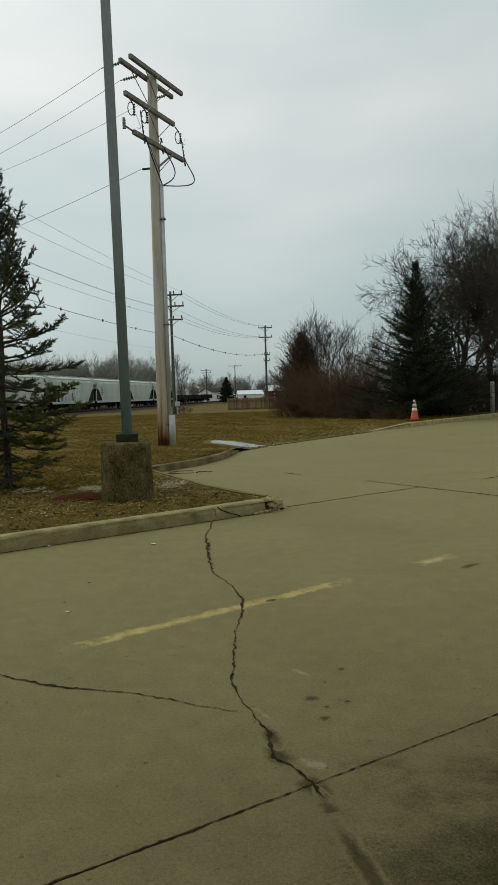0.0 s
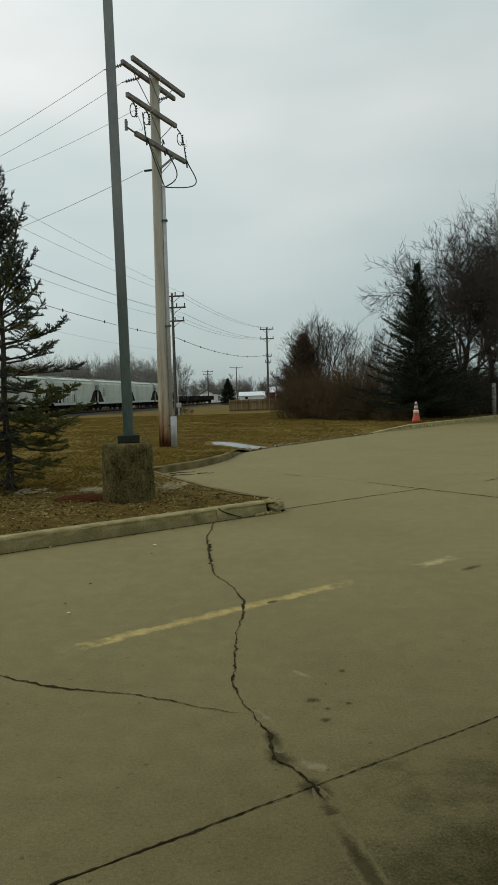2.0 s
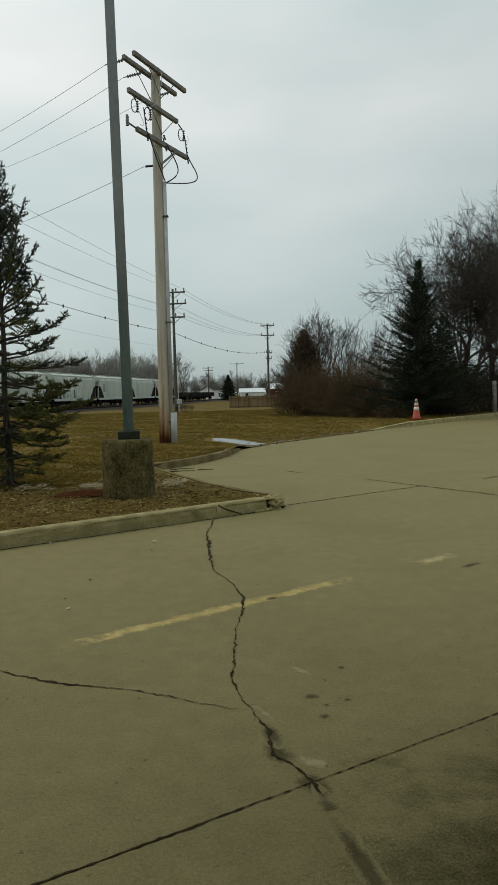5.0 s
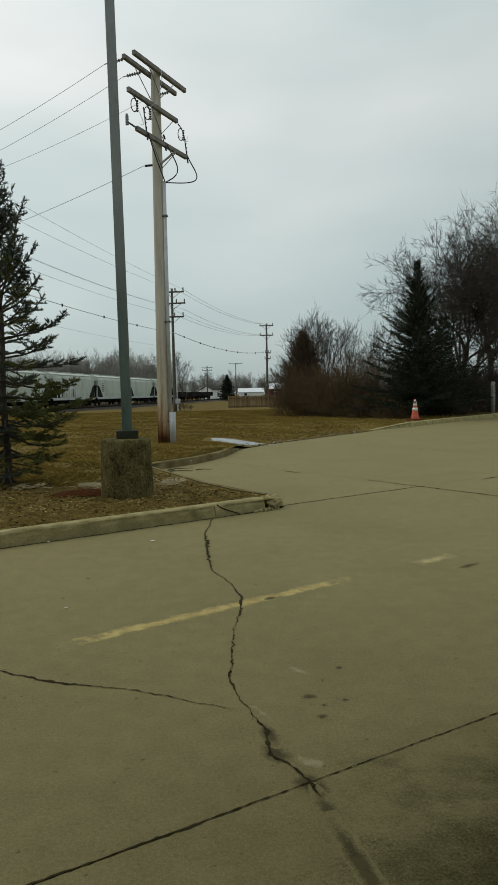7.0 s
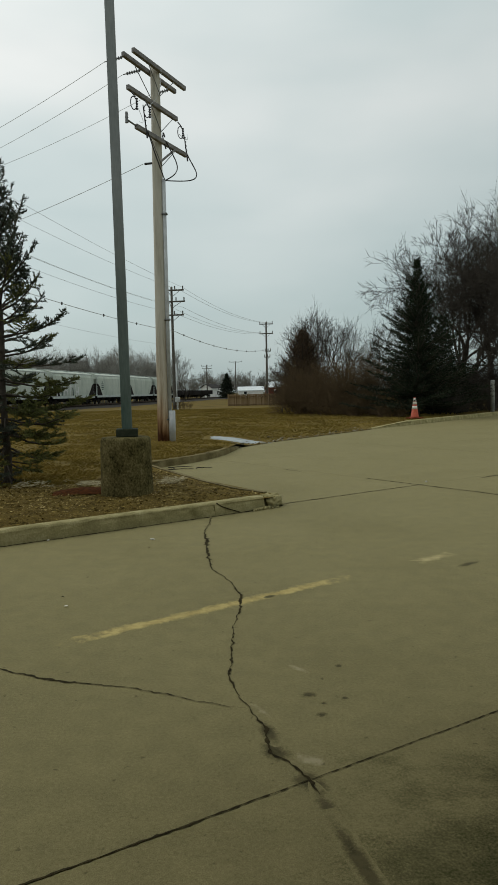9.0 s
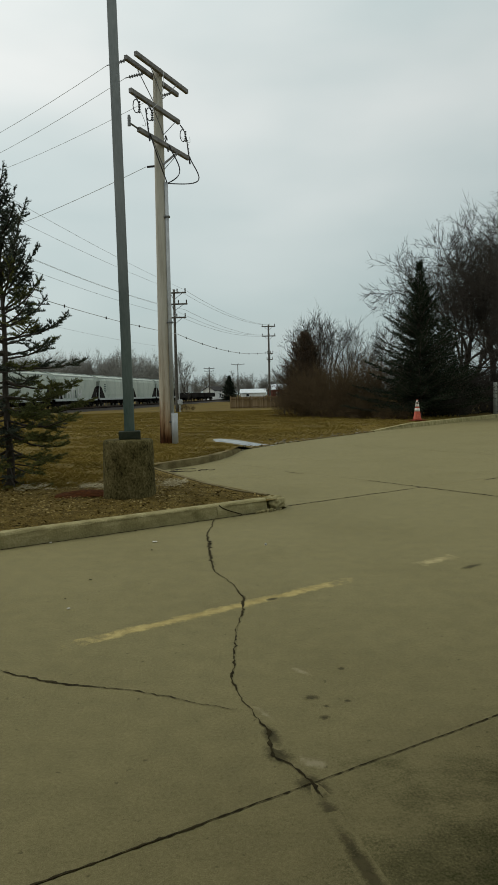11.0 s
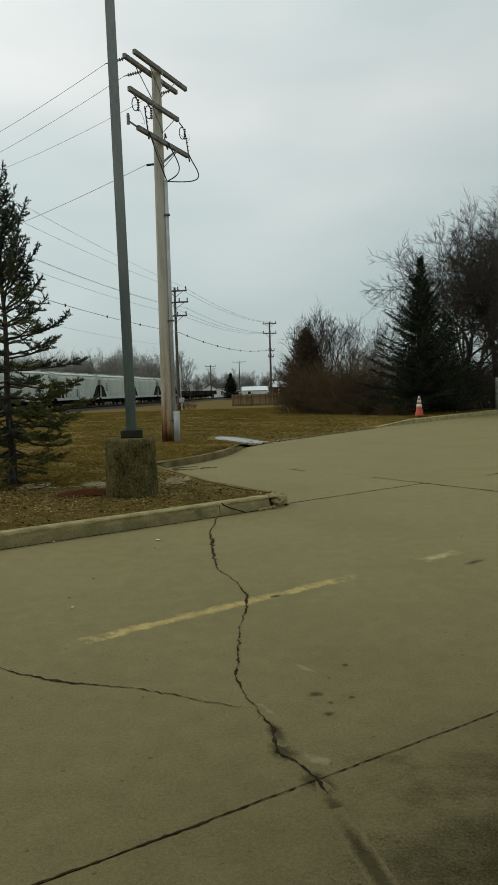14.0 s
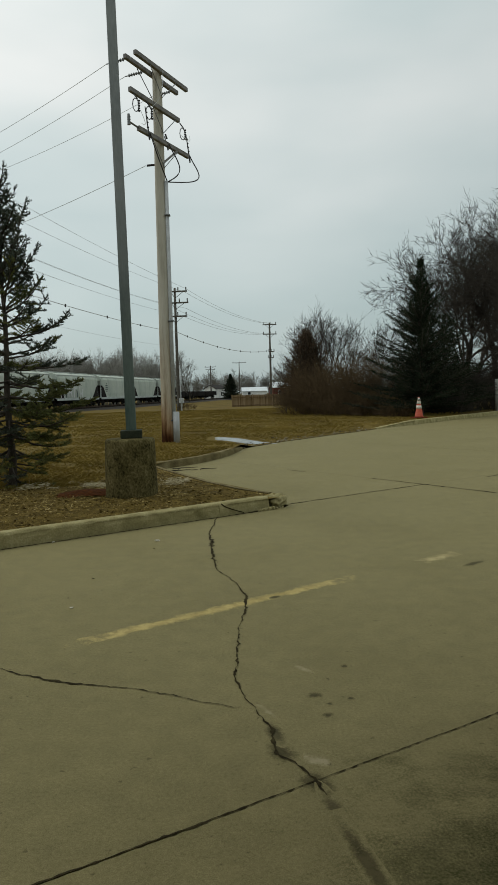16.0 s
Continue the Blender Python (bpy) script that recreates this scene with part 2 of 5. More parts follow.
OLD_WOOD = material("weathered_pole_wood", [(0.30, (0.29, 0.268, 0.218)), (0.48, (0.43, 0.405, 0.335)), (0.70, (0.54, 0.515, 0.44))],
                    scale=9, fine=70, rough=0.95, bump=0.8, stretch=(1, 1, 0.06),
                    lower=[([(0.35, (0.24, 0.175, 0.105)), (0.62, (0.49, 0.42, 0.31))], 0.8, 3.4, 2.2), ([(0.36, (0.13, 0.062, 0.025)), (0.64, (0.40, 0.25, 0.12))], 0.3, 1.3, 1.6),
                           ([(0.38, (0.022, 0.009, 0.004)), (0.66, (0.12, 0.046, 0.016))], 0.15, 0.55, 0.9)])
ARM_WOOD = material("crossarm_wood", two((0.15, 0.146, 0.142), (0.28, 0.268, 0.26)), scale=6, fine=60, rough=0.95, bump=0.6)
FAR_WOOD = material("dark_pole_wood", two((0.075, 0.070, 0.060), (0.14, 0.13, 0.11)), scale=5, rough=0.95, bump=0.3)
STEEL = material("dull_steel", two((0.10, 0.105, 0.105), (0.22, 0.225, 0.22)), scale=12, rough=0.5, metal=0.6, bump=0.1)
BLACK = material("black_rubber", two((0.012, 0.012, 0.013), (0.03, 0.03, 0.032)), scale=20, rough=0.6, bump=0.1)
WIRE = material("wire", two((0.42, 0.44, 0.442), (0.52, 0.54, 0.542)), scale=20, rough=0.6, bump=0)
CONDUIT = material("grey_conduit", two((0.33, 0.35, 0.35), (0.50, 0.52, 0.52)), scale=5, rough=0.5, bump=0.1)
BARK = material("grey_bark", [(0.3, (0.030, 0.026, 0.020)), (0.55, (0.075, 0.065, 0.052)), (0.75, (0.14, 0.125, 0.10))],
                scale=6, fine=60, rough=1.0, bump=0.9, stretch=(1, 1, 0.3))
TWIGS = material("bare_twigs", two((0.028, 0.024, 0.020), (0.078, 0.068, 0.056)), scale=0.7, fine=8, rough=1.0, bump=0)
# the two twig colours of distant trees have haze mixed in
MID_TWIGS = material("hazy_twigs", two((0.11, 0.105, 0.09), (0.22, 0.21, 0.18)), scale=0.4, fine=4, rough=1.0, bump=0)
HAZED_FAR_TWIGS = material("hazed_far_twigs", two((0.17, 0.166, 0.147), (0.33, 0.322, 0.288)), scale=0.4, fine=4, rough=1.0, bump=0)
BRUSH = material("brown_brush", two((0.058, 0.040, 0.021), (0.142, 0.102, 0.058)), scale=0.8, fine=8, rough=1.0, bump=0)
NEEDLES = material("spruce_needles", [(0.3, (0.052, 0.066, 0.023)), (0.5, (0.120, 0.134, 0.045)), (0.7, (0.21, 0.205, 0.064))],
                   scale=1.5, fine=20, rough=0.8, bump=0, vary=0.3, island=True)
# darker, bluer copy of the needles with shade put into the colour
SHADED_NEEDLES = material("shaded_blue_green_needles", [(0.3, (0.032, 0.043, 0.032)), (0.5, (0.074, 0.092, 0.069)), (0.7, (0.14, 0.158, 0.118))],
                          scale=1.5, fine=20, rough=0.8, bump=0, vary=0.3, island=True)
DARK_NEEDLES = material("dark_spruce_needles", two((0.010, 0.017, 0.010), (0.032, 0.044, 0.025)), scale=1.2, fine=15, rough=0.9, bump=0, vary=0.3, island=True)
CEDAR = material("bronzed_cedar", two((0.055, 0.037, 0.024), (0.135, 0.096, 0.064)), scale=1.2, fine=15, rough=1.0, bump=0, vary=0.3, island=True)
SNOW = material("old_snow", two((0.24, 0.27, 0.275), (0.42, 0.455, 0.46)), scale=5, fine=40, rough=0.7, bump=0.4, bump_dist=0.01)
PALE_STONE = material("pale_rubble", two((0.07, 0.058, 0.032), (0.29, 0.255, 0.175)), scale=9, rough=0.95, bump=0.6, vary=0.5, island=True)
ORANGE = material("cone_orange", two((0.36, 0.052, 0.022), (0.52, 0.095, 0.042)), scale=9, rough=0.6, bump=0.1)
RUBBER_FOOT = material("grimy_cone_foot", two((0.07, 0.016, 0.009), (0.20, 0.045, 0.022)), scale=9, rough=0.8, bump=0.2)
COLLAR = material("reflective_collar", two((0.62, 0.60, 0.52), (0.80, 0.78, 0.70)), scale=12, rough=0.4, bump=0.05)
HOPPER = material("hopper_paint", [(0.30, (0.31, 0.36, 0.31)), (0.50, (0.47, 0.52, 0.455)), (0.70, (0.56, 0.60, 0.525))],
                  scale=0.8, fine=6, rough=0.7, bump=0.1, stretch=(1, 1, 0.35), vary=0.08)
SILL = material("hopper_sill_paint", two((0.36, 0.40, 0.38), (0.50, 0.54, 0.51)), scale=2, rough=0.6, bump=0.1)
UNDER = material("grimy_gear_and_well_shade", two((0.010, 0.009, 0.008), (0.035, 0.030, 0.026)), scale=6, rough=0.9, bump=0.3)
GRAFFITI = material("white_spray_paint", two((0.55, 0.57, 0.55), (0.72, 0.74, 0.72)), scale=6, rough=0.7, bump=0)
TAG_DARK = material("dark_spray_paint", two((0.06, 0.085, 0.08), (0.12, 0.15, 0.14)), scale=6, rough=0.7, bump=0)
BALLAST = material("dark_ballast", [(0.3, (0.016, 0.014, 0.012)), (0.5, (0.045, 0.040, 0.034)), (0.7, (0.09, 0.08, 0.068))],
                   scale=3, fine=18, rough=1.0, bump=1.0, bump_dist=0.05)
RAIL = material("rusty_rail", two((0.05, 0.032, 0.022), (0.12, 0.085, 0.06)), scale=8, rough=0.7, metal=0.4, bump=0.2)
TIE = material("creosote_tie", two((0.018, 0.014, 0.011), (0.05, 0.042, 0.034)), scale=8, rough=1.0, bump=0.6)
SIDING = material("white_siding", two((0.62, 0.62, 0.58), (0.78, 0.78, 0.74)), scale=1.5, rough=0.8, bump=0.1)
ROOF = material("dark_shingles", two((0.030, 0.028, 0.027), (0.07, 0.066, 0.062)), scale=6, rough=1.0, bump=0.4)
METAL_ROOF = material("white_metal_roof", two((0.55, 0.60, 0.61), (0.72, 0.77, 0.78)), scale=1.5, rough=0.5, bump=0.05)
RED_BARN = material("red_barn_wood", two((0.085, 0.030, 0.022), (0.16, 0.055, 0.04)), scale=3, rough=0.95, bump=0.3)
PANE = material("dark_glass", two((0.012, 0.015, 0.017), (0.025, 0.03, 0.033)), scale=2, rough=0.12, bump=0)
FENCE = material("cedar_fence_boards", [(0.3, (0.13, 0.085, 0.042)), (0.55, (0.22, 0.155, 0.085)), (0.75, (0.30, 0.22, 0.13))],
                 scale=2, fine=40, rough=0.95, bump=0.4, vary=0.35, stretch=(1, 1, 0.2))
FLAKE = material("wet_snow", two((0.70, 0.72, 0.73), (0.85, 0.86, 0.87)), scale=200, rough=0.6, bump=0)
RAINDROP = material("raindrop", two((0.66, 0.61, 0.54), (0.74, 0.69, 0.62)), scale=9, rough=0.5, bump=0)
RAINDROP.node_tree.nodes["Principled BSDF"].inputs["Alpha"].default_value = 0.30
SHADE_WALL = material("dark_shade_wall", two((0.035, 0.026, 0.020), (0.075, 0.055, 0.042)), scale=4, fine=30, rough=0.95, bump=0.5)
POST = material("pale_post_paint", two((0.28, 0.29, 0.26), (0.45, 0.46, 0.42)), scale=4, rough=0.85, bump=0.3)


# ---------------------------------------------------------------- mesh helpers
def finish(bm, name, mat, smooth=False):
    me = bpy.data.meshes.new(name)
    bm.normal_update()
    bm.to_mesh(me)
    bm.free()
    me.materials.append(mat)
    if smooth:
        me.polygons.foreach_set("use_smooth", [True] * len(me.polygons))
    return me


def part(name, bm, mat, parent=None, label="", smooth=False):
    """Links a bmesh as one mesh object, under its thing if one is given."""
    ob = new(name, finish(bm, name, mat, smooth))
    if parent is not None:
        ob.parent = parent
    if label:
        ob["label"] = label
    return ob


def raw(name, verts, faces, mat, parent=None, label="", smooth=False):
    me = bpy.data.meshes.new(name)
    me.from_pydata([tuple(v) for v in verts], [], faces)
    me.materials.append(mat)
    if smooth:
        me.polygons.foreach_set("use_smooth", [True] * len(me.polygons))
    me.update()
    ob = new(name, me)
    if parent is not None:
        ob.parent = parent
    if label:
        ob["label"] = label
    return ob


def base(name, m=None):
    ob = new(name)
    ob.empty_display_size = 0.2
    if m is not None:
        ob.matrix_basis = m
    return ob


def box(bm, size, m=None, bevel=0.0, seg=1):
    r = bmesh.ops.create_cube(bm, size=1.0)
    vs = r["verts"]
    bmesh.ops.scale(bm, vec=size, verts=vs)
    if bevel:
        es = list({e for v in vs for e in v.link_edges})
        g = bmesh.ops.bevel(bm, geom=es, offset=bevel, segments=seg, affect="EDGES", profile=0.6)
        vs = list({v for f in g["faces"] for v in f.verts} | {v for v in vs if v.is_valid})
    if m is not None:
        bmesh.ops.transform(bm, matrix=m, verts=vs)
    return vs


def rod(bm, a, b, r0, r1=None, seg=10, caps=True):
    """A tapered round bar from a to b."""
    r1 = r0 if r1 is None else r1
    a, b = Vector(a), Vector(b)
    d = b - a
    vs = bmesh.ops.create_cone(bm, cap_ends=caps, segments=seg, radius1=r0, radius2=r1, depth=d.length)["verts"]
    bmesh.ops.transform(bm, matrix=Matrix.Translation((a + b) / 2) @ d.to_track_quat("Z", "Y").to_matrix().to_4x4(), verts=vs)
    return vs


def lathe(bm, rings, seg=24):
    """A body of revolution from (radius, height) pairs."""
    loops = []
    for r, z in rings:
        loops.append([bm.verts.new((r * math.cos(2 * math.pi * i / seg), r * math.sin(2 * math.pi * i / seg), z)) for i in range(seg)])
    for p, q in zip(loops, loops[1:]):
        for i in range(seg):
            bm.faces.new((p[i], p[(i + 1) % seg], q[(i + 1) % seg], q[i]))
    bm.faces.new(loops[0][::-1])
    bm.faces.new(loops[-1])
    return loops


class Sticks:
    """Collects thin tapered prisms (twigs, wires, bars) for one mesh."""

    def __init__(self):
        self.v, self.f = [], []

    def path(self, pts, radii, n=3):
        first = len(self.v)
        for k, p in enumerate(pts):
            a, b = pts[max(k - 1, 0)], pts[min(k + 1, len(pts) - 1)]
            d = (b - a).normalized()
            s = d.cross(Vector((0.31, 0.17, 1.0)) if abs(d.z) < 0.9 else Vector((1, 0.2, 0))).normalized()
            u = s.cross(d)
            r = radii[k]
            for i in range(n):
                w = 2 * math.pi * i / n
                self.v.append(p + s * (r * math.cos(w)) + u * (r * math.sin(w)))
        for k in range(len(pts) - 1):
            o = first + k * n
            for i in range(n):
                j = (i + 1) % n
                self.f.append((o + i, o + j, o + n + j, o + n + i))

    def leaf(self, p, d, length, width, nrm):
        """A narrow pointed blade."""
        o = len(self.v)
        s = d.cross(nrm)
        if s.length < 1e-4:
            s = d.cross(Vector((0.3, 0.9, 0.2)))
        s.normalize()
        self.v += [p - s * (width / 2), p + s * (width / 2), p + d * length]
        self.f.append((o, o + 1, o + 2))

    def link(self, name, mat, parent=None, label="", smooth=False):
        return raw(name, self.v, self.f, mat, parent, label, smooth)


def rnd(rng, a, b):
    return a + (b - a) * rng.random()


# ---------------------------------------------------------------- ground plan
ALONG, ACROSS = Vector((0.817, 0.576, 0)), Vector((-0.576, 0.817, 0))   # the lot's joints
OUT, SIDE = Vector((-0.64, 0.768, 0)), Vector((0.768, 0.64, 0))


def lot(u, v, z=0.0):
    return ALONG * u + ACROSS * v + Vector((0, 0, z))


# edge of the paving, from far along the near kerb, round the planting bed, to the far end of the drive
EDGE = [(-30.0, -13.05), (-20.2, -6.14), (-12.0, -0.36), (-6.0, 3.87), (-2.366, 6.43), (-0.418, 7.80), (0.36, 8.36), (0.42, 8.50), (0.20, 8.75), (-0.62, 10.05),
        (-1.42, 11.75), (-1.85, 12.75), (-1.70, 13.12), (-1.06, 14.07), (-0.52, 15.6), (-0.235, 17.47), (0.60, 19.1),
        (2.45, 21.7), (4.345, 24.3), (8.1, 28.9), (12.2, 33.9), (20.0, 43.4), (34.0, 60.5), (60.0, 92.0)]


def edge_at(t):
    """The edge's point at the distance t along SIDE."""
    for a, b in zip(EDGE, EDGE[1:]):
        ta, tb = a[0] * SIDE.x + a[1] * SIDE.y, b[0] * SIDE.x + b[1] * SIDE.y
        if t <= tb:
            k = max(0.0, min(1.0, (t - ta) / max(tb - ta, 1e-6)))
            return Vector((a[0] + (b[0] - a[0]) * k, a[1] + (b[1] - a[1]) * k, 0))
    return Vector((*EDGE[-1], 0))


def smooth(a, b, x):
    k = max(0.0, min(1.0, (x - a) / (b - a)))
    return k * k * (3 - 2 * k)


def lawn_height(x, y, r=9.0):
    z = 0.125 - 0.42 * smooth(22, 95, y) + 0.05 * noise.noise((x * 0.25, y * 0.25, 0)) * smooth(0.2, 3, r)
    t = x * SIDE.x + y * SIDE.y
    bare = smooth(10.6, 11.6, t) * (1 - smooth(18.6, 21.2, t))          # no kerb along this stretch
    return z - 0.11 * bare * (1 - smooth(0.0, 1.6, r))


def build_ground():
    bm = bmesh.new()
    bmesh.ops.create_grid(bm, x_segments=40, y_segments=40, size=2500)
    for v in bm.verts:
        v.co.z = -0.75
    tagged(part("ground", bm, LAWN), "flat dormant brown fields out to the horizon", "ground", kind="structure")
    ts = list(np.arange(-28, -4, 1.0)) + list(np.arange(-4, 24, 0.12)) + list(np.arange(24, 104, 1.5))
    rs = [0, 0.06, 0.14, 0.25] + list(np.arange(0.4, 4, 0.25)) + list(np.arange(4, 30, 0.8)) + list(np.arange(30, 110, 4)) + [130, 170, 240, 340, 500, 800]
    verts, faces = [], []
    for t in ts:
        e = edge_at(t)
        for r in rs:
            bare = smooth(10.9, 11.8, t) * (1 - smooth(18.2, 18.9, t))
            p = e + OUT * (r + 0.02 - (0.06 + 0.05 * noise.noise((t * 2.3, 0, 5))) * bare * (r < 0.1))
            verts.append((p.x, p.y, lawn_height(p.x, p.y, r)))
    n = len(rs)
    for i in range(len(ts) - 1):
        for j in range(n - 1):
            faces.append((i * n + j, (i + 1) * n + j, (i + 1) * n + j + 1, i * n + j + 1))
    tagged(raw("lawn", verts, faces, LAWN, smooth=True), "mown dormant lawn, yellow-brown winter grass", "lawn", kind="structure")


def clip_cell(poly, a, b, c, inside):
    """Clips a polygon by the half plane a*x + b*y <= c."""
    out = []
    for p, q in zip(poly, poly[1:] + poly[:1]):
        dp, dq = a * p[0] + b * p[1] - c, a * q[0] + b * q[1] - c
        if dp <= 0:
            out.append(p)
        if (dp < 0) != (dq < 0) and dp != dq:
            k = dp / (dp - dq)
            out.append((p[0] + (q[0] - p[0]) * k, p[1] + (q[1] - p[1]) * k))
    return out


def build_pavement():
    outline = EDGE + [(90, 80), (90, -30), (-30, -30)]
    bed = bmesh.new()
    bm_verts = [bed.verts.new((x, y, -0.014)) for x, y in outline]
    bed.faces.new(bm_verts)
    bmesh.ops.triangulate(bed, faces=bed.faces[:])
    paving = tagged(part("pavement", bed, DIRT), "worn olive-grey concrete paving slabs with dirt-filled joints", "pavement", kind="structure")
    us = [-40, -9.0, 7.78, 12.7, 17.6, 22.5, 27.4, 37.2, 110]
    vs = [-60, -12, 1.857, 6.765, 11.67, 16.6, 31, 70]
    gap = 0.0022
    for i in range(len(us) - 1):
        for j in range(len(vs) - 1):
            poly = [(p[0] * ALONG.x + p[1] * ALONG.y, p[0] * ACROSS.x + p[1] * ACROSS.y) for p in outline]
            poly = clip_cell(poly, 1, 0, us[i + 1] - gap, 0)
            poly = clip_cell(poly, -1, 0, -us[i] - gap, 0) if poly else poly
            # the near joint runs a little askew
            k1 = 0.085 if abs(vs[j + 1] - 1.857) < 0.01 else 0.0
            k0 = 0.085 if abs(vs[j] - 1.857) < 0.01 else 0.0
            poly = clip_cell(poly, k1, 1, vs[j + 1] - gap + k1 * 1.53, 0) if poly else poly
            poly = clip_cell(poly, -k0, -1, -vs[j] - gap - k0 * 1.53, 0) if poly else poly
            if len(poly) < 3:
                continue
            bm = bmesh.new()
            pts = [lot(p[0], p[1]) for p in poly]
            keep = [p for k, p in enumerate(pts) if (p - pts[k - 1]).length > 1e-4]
            if len(keep) < 3:
                bm.free()
                continue
            f = bm.faces.new([bm.verts.new(p) for p in keep])
            g = bmesh.ops.extrude_face_region(bm, geom=[f])
            bmesh.ops.translate(bm, verts=[v for v in g["geom"] if isinstance(v, bmesh.types.BMVert)], vec=(0, 0, -0.08))
            bmesh.ops.recalc_face_normals(bm, faces=bm.faces[:])
            big = [f for f in bm.faces if len(f.verts) > 4]
            bmesh.ops.triangulate(bm, faces=big)
            part("slab", bm, CONCRETE, paving)
    return paving


def strip(points, widths, z, seed, wobble=0.006, step=0.014):
    """A ragged dirt-filled crack along a line on the paving."""
    rng = random.Random(seed)
    pts = [Vector((*p, 0)) for p in points]
    verts, faces = [], []
    drift = 0.0
    for k, (a, b) in enumerate(zip(pts, pts[1:])):
        n = max(2, int((b - a).length / step))
        d = (b - a).normalized()
        s = Vector((-d.y, d.x, 0))
        for i in range(n + (k == len(pts) - 2)):
            q = i / n
            drift = drift * 0.8 + rnd(rng, -wobble, wobble)
            w = (widths[k] + (widths[k + 1] - widths[k]) * q) * (0.25 + 1.25 * rng.random() ** 1.3)
            c = a + (b - a) * q + s * drift
            k2 = rnd(rng, 0.2, 0.8)
            verts += [c - s * (w * k2) + Vector((0, 0, z)), c + s * (w * (1 - k2)) + Vector((0, 0, z))]
    for i in range(len(verts) // 2 - 1):
        faces.append((2 * i, 2 * i + 2, 2 * i + 3, 2 * i + 1))
    return verts, faces


def patch(name, x, y, rx, ry, turn, z, mat, parent, label=""):
    bm = bmesh.new()
    (bmesh.ops.create_circle(bm, cap_ends=True, segments=20, radius=1.0) if ry < rx * 6 and name != "bay_line" else bmesh.ops.create_grid(bm, x_segments=1, y_segments=1, size=1))
    ob = part(name, bm, mat, parent, label)
    ob.matrix_basis = Matrix.Translation((x, y, z)) @ pose(0, 0, 0, 0, 0, turn) @ Matrix.Diagonal((rx, ry, 1, 1))
    return ob


def build_markings(paving):
    long_crack = [(-0.43, 7.72), (-0.47, 7.0), (-0.42, 6.52), (-0.38, 6.0), (-0.32, 5.45), (-0.17, 5.06), (-0.07, 4.70), (-0.11, 4.14), (-0.12, 3.64), (-0.125, 3.31),
                  (-0.07, 3.06), (0.01, 2.89), (0.05, 2.79), (0.06, 2.61), (0.13, 2.51), (0.19, 2.40), (0.215, 2.31)]
    v, f = strip(long_crack, [0.010, 0.016, 0.032, 0.024, 0.011, 0.008, 0.020, 0.008, 0.009, 0.015, 0.006, 0.007, 0.016, 0.018, 0.007, 0.016, 0.004], 0.0036, 3, wobble=0.007, step=0.018)
    raw("crack", v, f, DIRT, paving, "long ragged dirt-filled crack")
    v, f = strip([(-2.6, 4.1), (-1.9, 3.72), (-1.33, 3.51), (-1.11, 3.39), (-0.96, 3.33), (-0.80, 3.29), (-0.49, 3.17), (-0.27, 3.07), (-0.04, 2.99)],
                 [0.009, 0.009, 0.009, 0.011, 0.018, 0.009, 0.008, 0.006, 0.003], 0.0036, 5, wobble=0.007, step=0.020)
    raw("crack", v, f, DIRT, paving, "side crack that meets the long one")
    v, f = strip([(0.60, 12.40), (0.74, 12.2), (0.90, 11.98)], [0.02, 0.05, 0.02], 0.0036, 6)
    raw("crack", v, f, DIRT, paving)
    v, f = strip([(3.55, 10.62), (3.85, 10.86), (4.3, 11.1)], [0.02, 0.05, 0.02], 0.0036, 7)
    raw("crack", v, f, DIRT, paving)
    # dirt gathered in the far joints and along the kerb's foot
    for seed, (p, q, w) in enumerate([((7.78, 7.85), (7.79, 2.0), 0.032), ((5.15, 6.765), (7.78, 6.765), 0.026)]):
        a, b = lot(*p), lot(*q)
        mid = [a.lerp(b, i / 6) for i in range(7)]
        v, f = strip([(c.x, c.y) for c in mid], [w] * 7, 0.0030, 80 + seed, wobble=0.004, step=0.03)
        raw("joint_dirt", v, f, DIRT, paving)
    a, b = lot(-9, 6.604), lot(4.95, 6.604)
    v, f = strip([(a.lerp(b, i / 12).x, a.lerp(b, i / 12).y) for i in range(13)], [0.026] * 13, 0.0030, 84, wobble=0.003, step=0.025)
    raw("joint_dirt", v, f, DIRT, paving)
    a, b, c = lot(-4.0, 2.327), lot(1.45, 1.864), lot(3.4, 1.698)
    v, f = strip([(a.lerp(b, i / 8).x, a.lerp(b, i / 8).y) for i in range(9)], [0.0080] * 9, 0.0029, 85, wobble=0.0014, step=0.018)
    raw("joint_dirt", v, f, DIRT, paving)
    v, f = strip([(b.lerp(c, i / 5).x, b.lerp(c, i / 5).y) for i in range(6)], [0.0055] * 6, 0.0029, 86, wobble=0.0010, step=0.014)
    raw("joint_dirt", v, f, DIRT, paving)
    a, b = lot(4.44, 6.612), lot(4.96, 6.635)
    v, f = strip([(a.lerp(b, i / 6).x, a.lerp(b, i / 6).y) for i in range(7)], [0.02, 0.035, 0.03, 0.045, 0.03, 0.05, 0.04], 0.0040, 87, wobble=0.004, step=0.015)
    raw("joint_dirt", v, f, DIRT, paving)
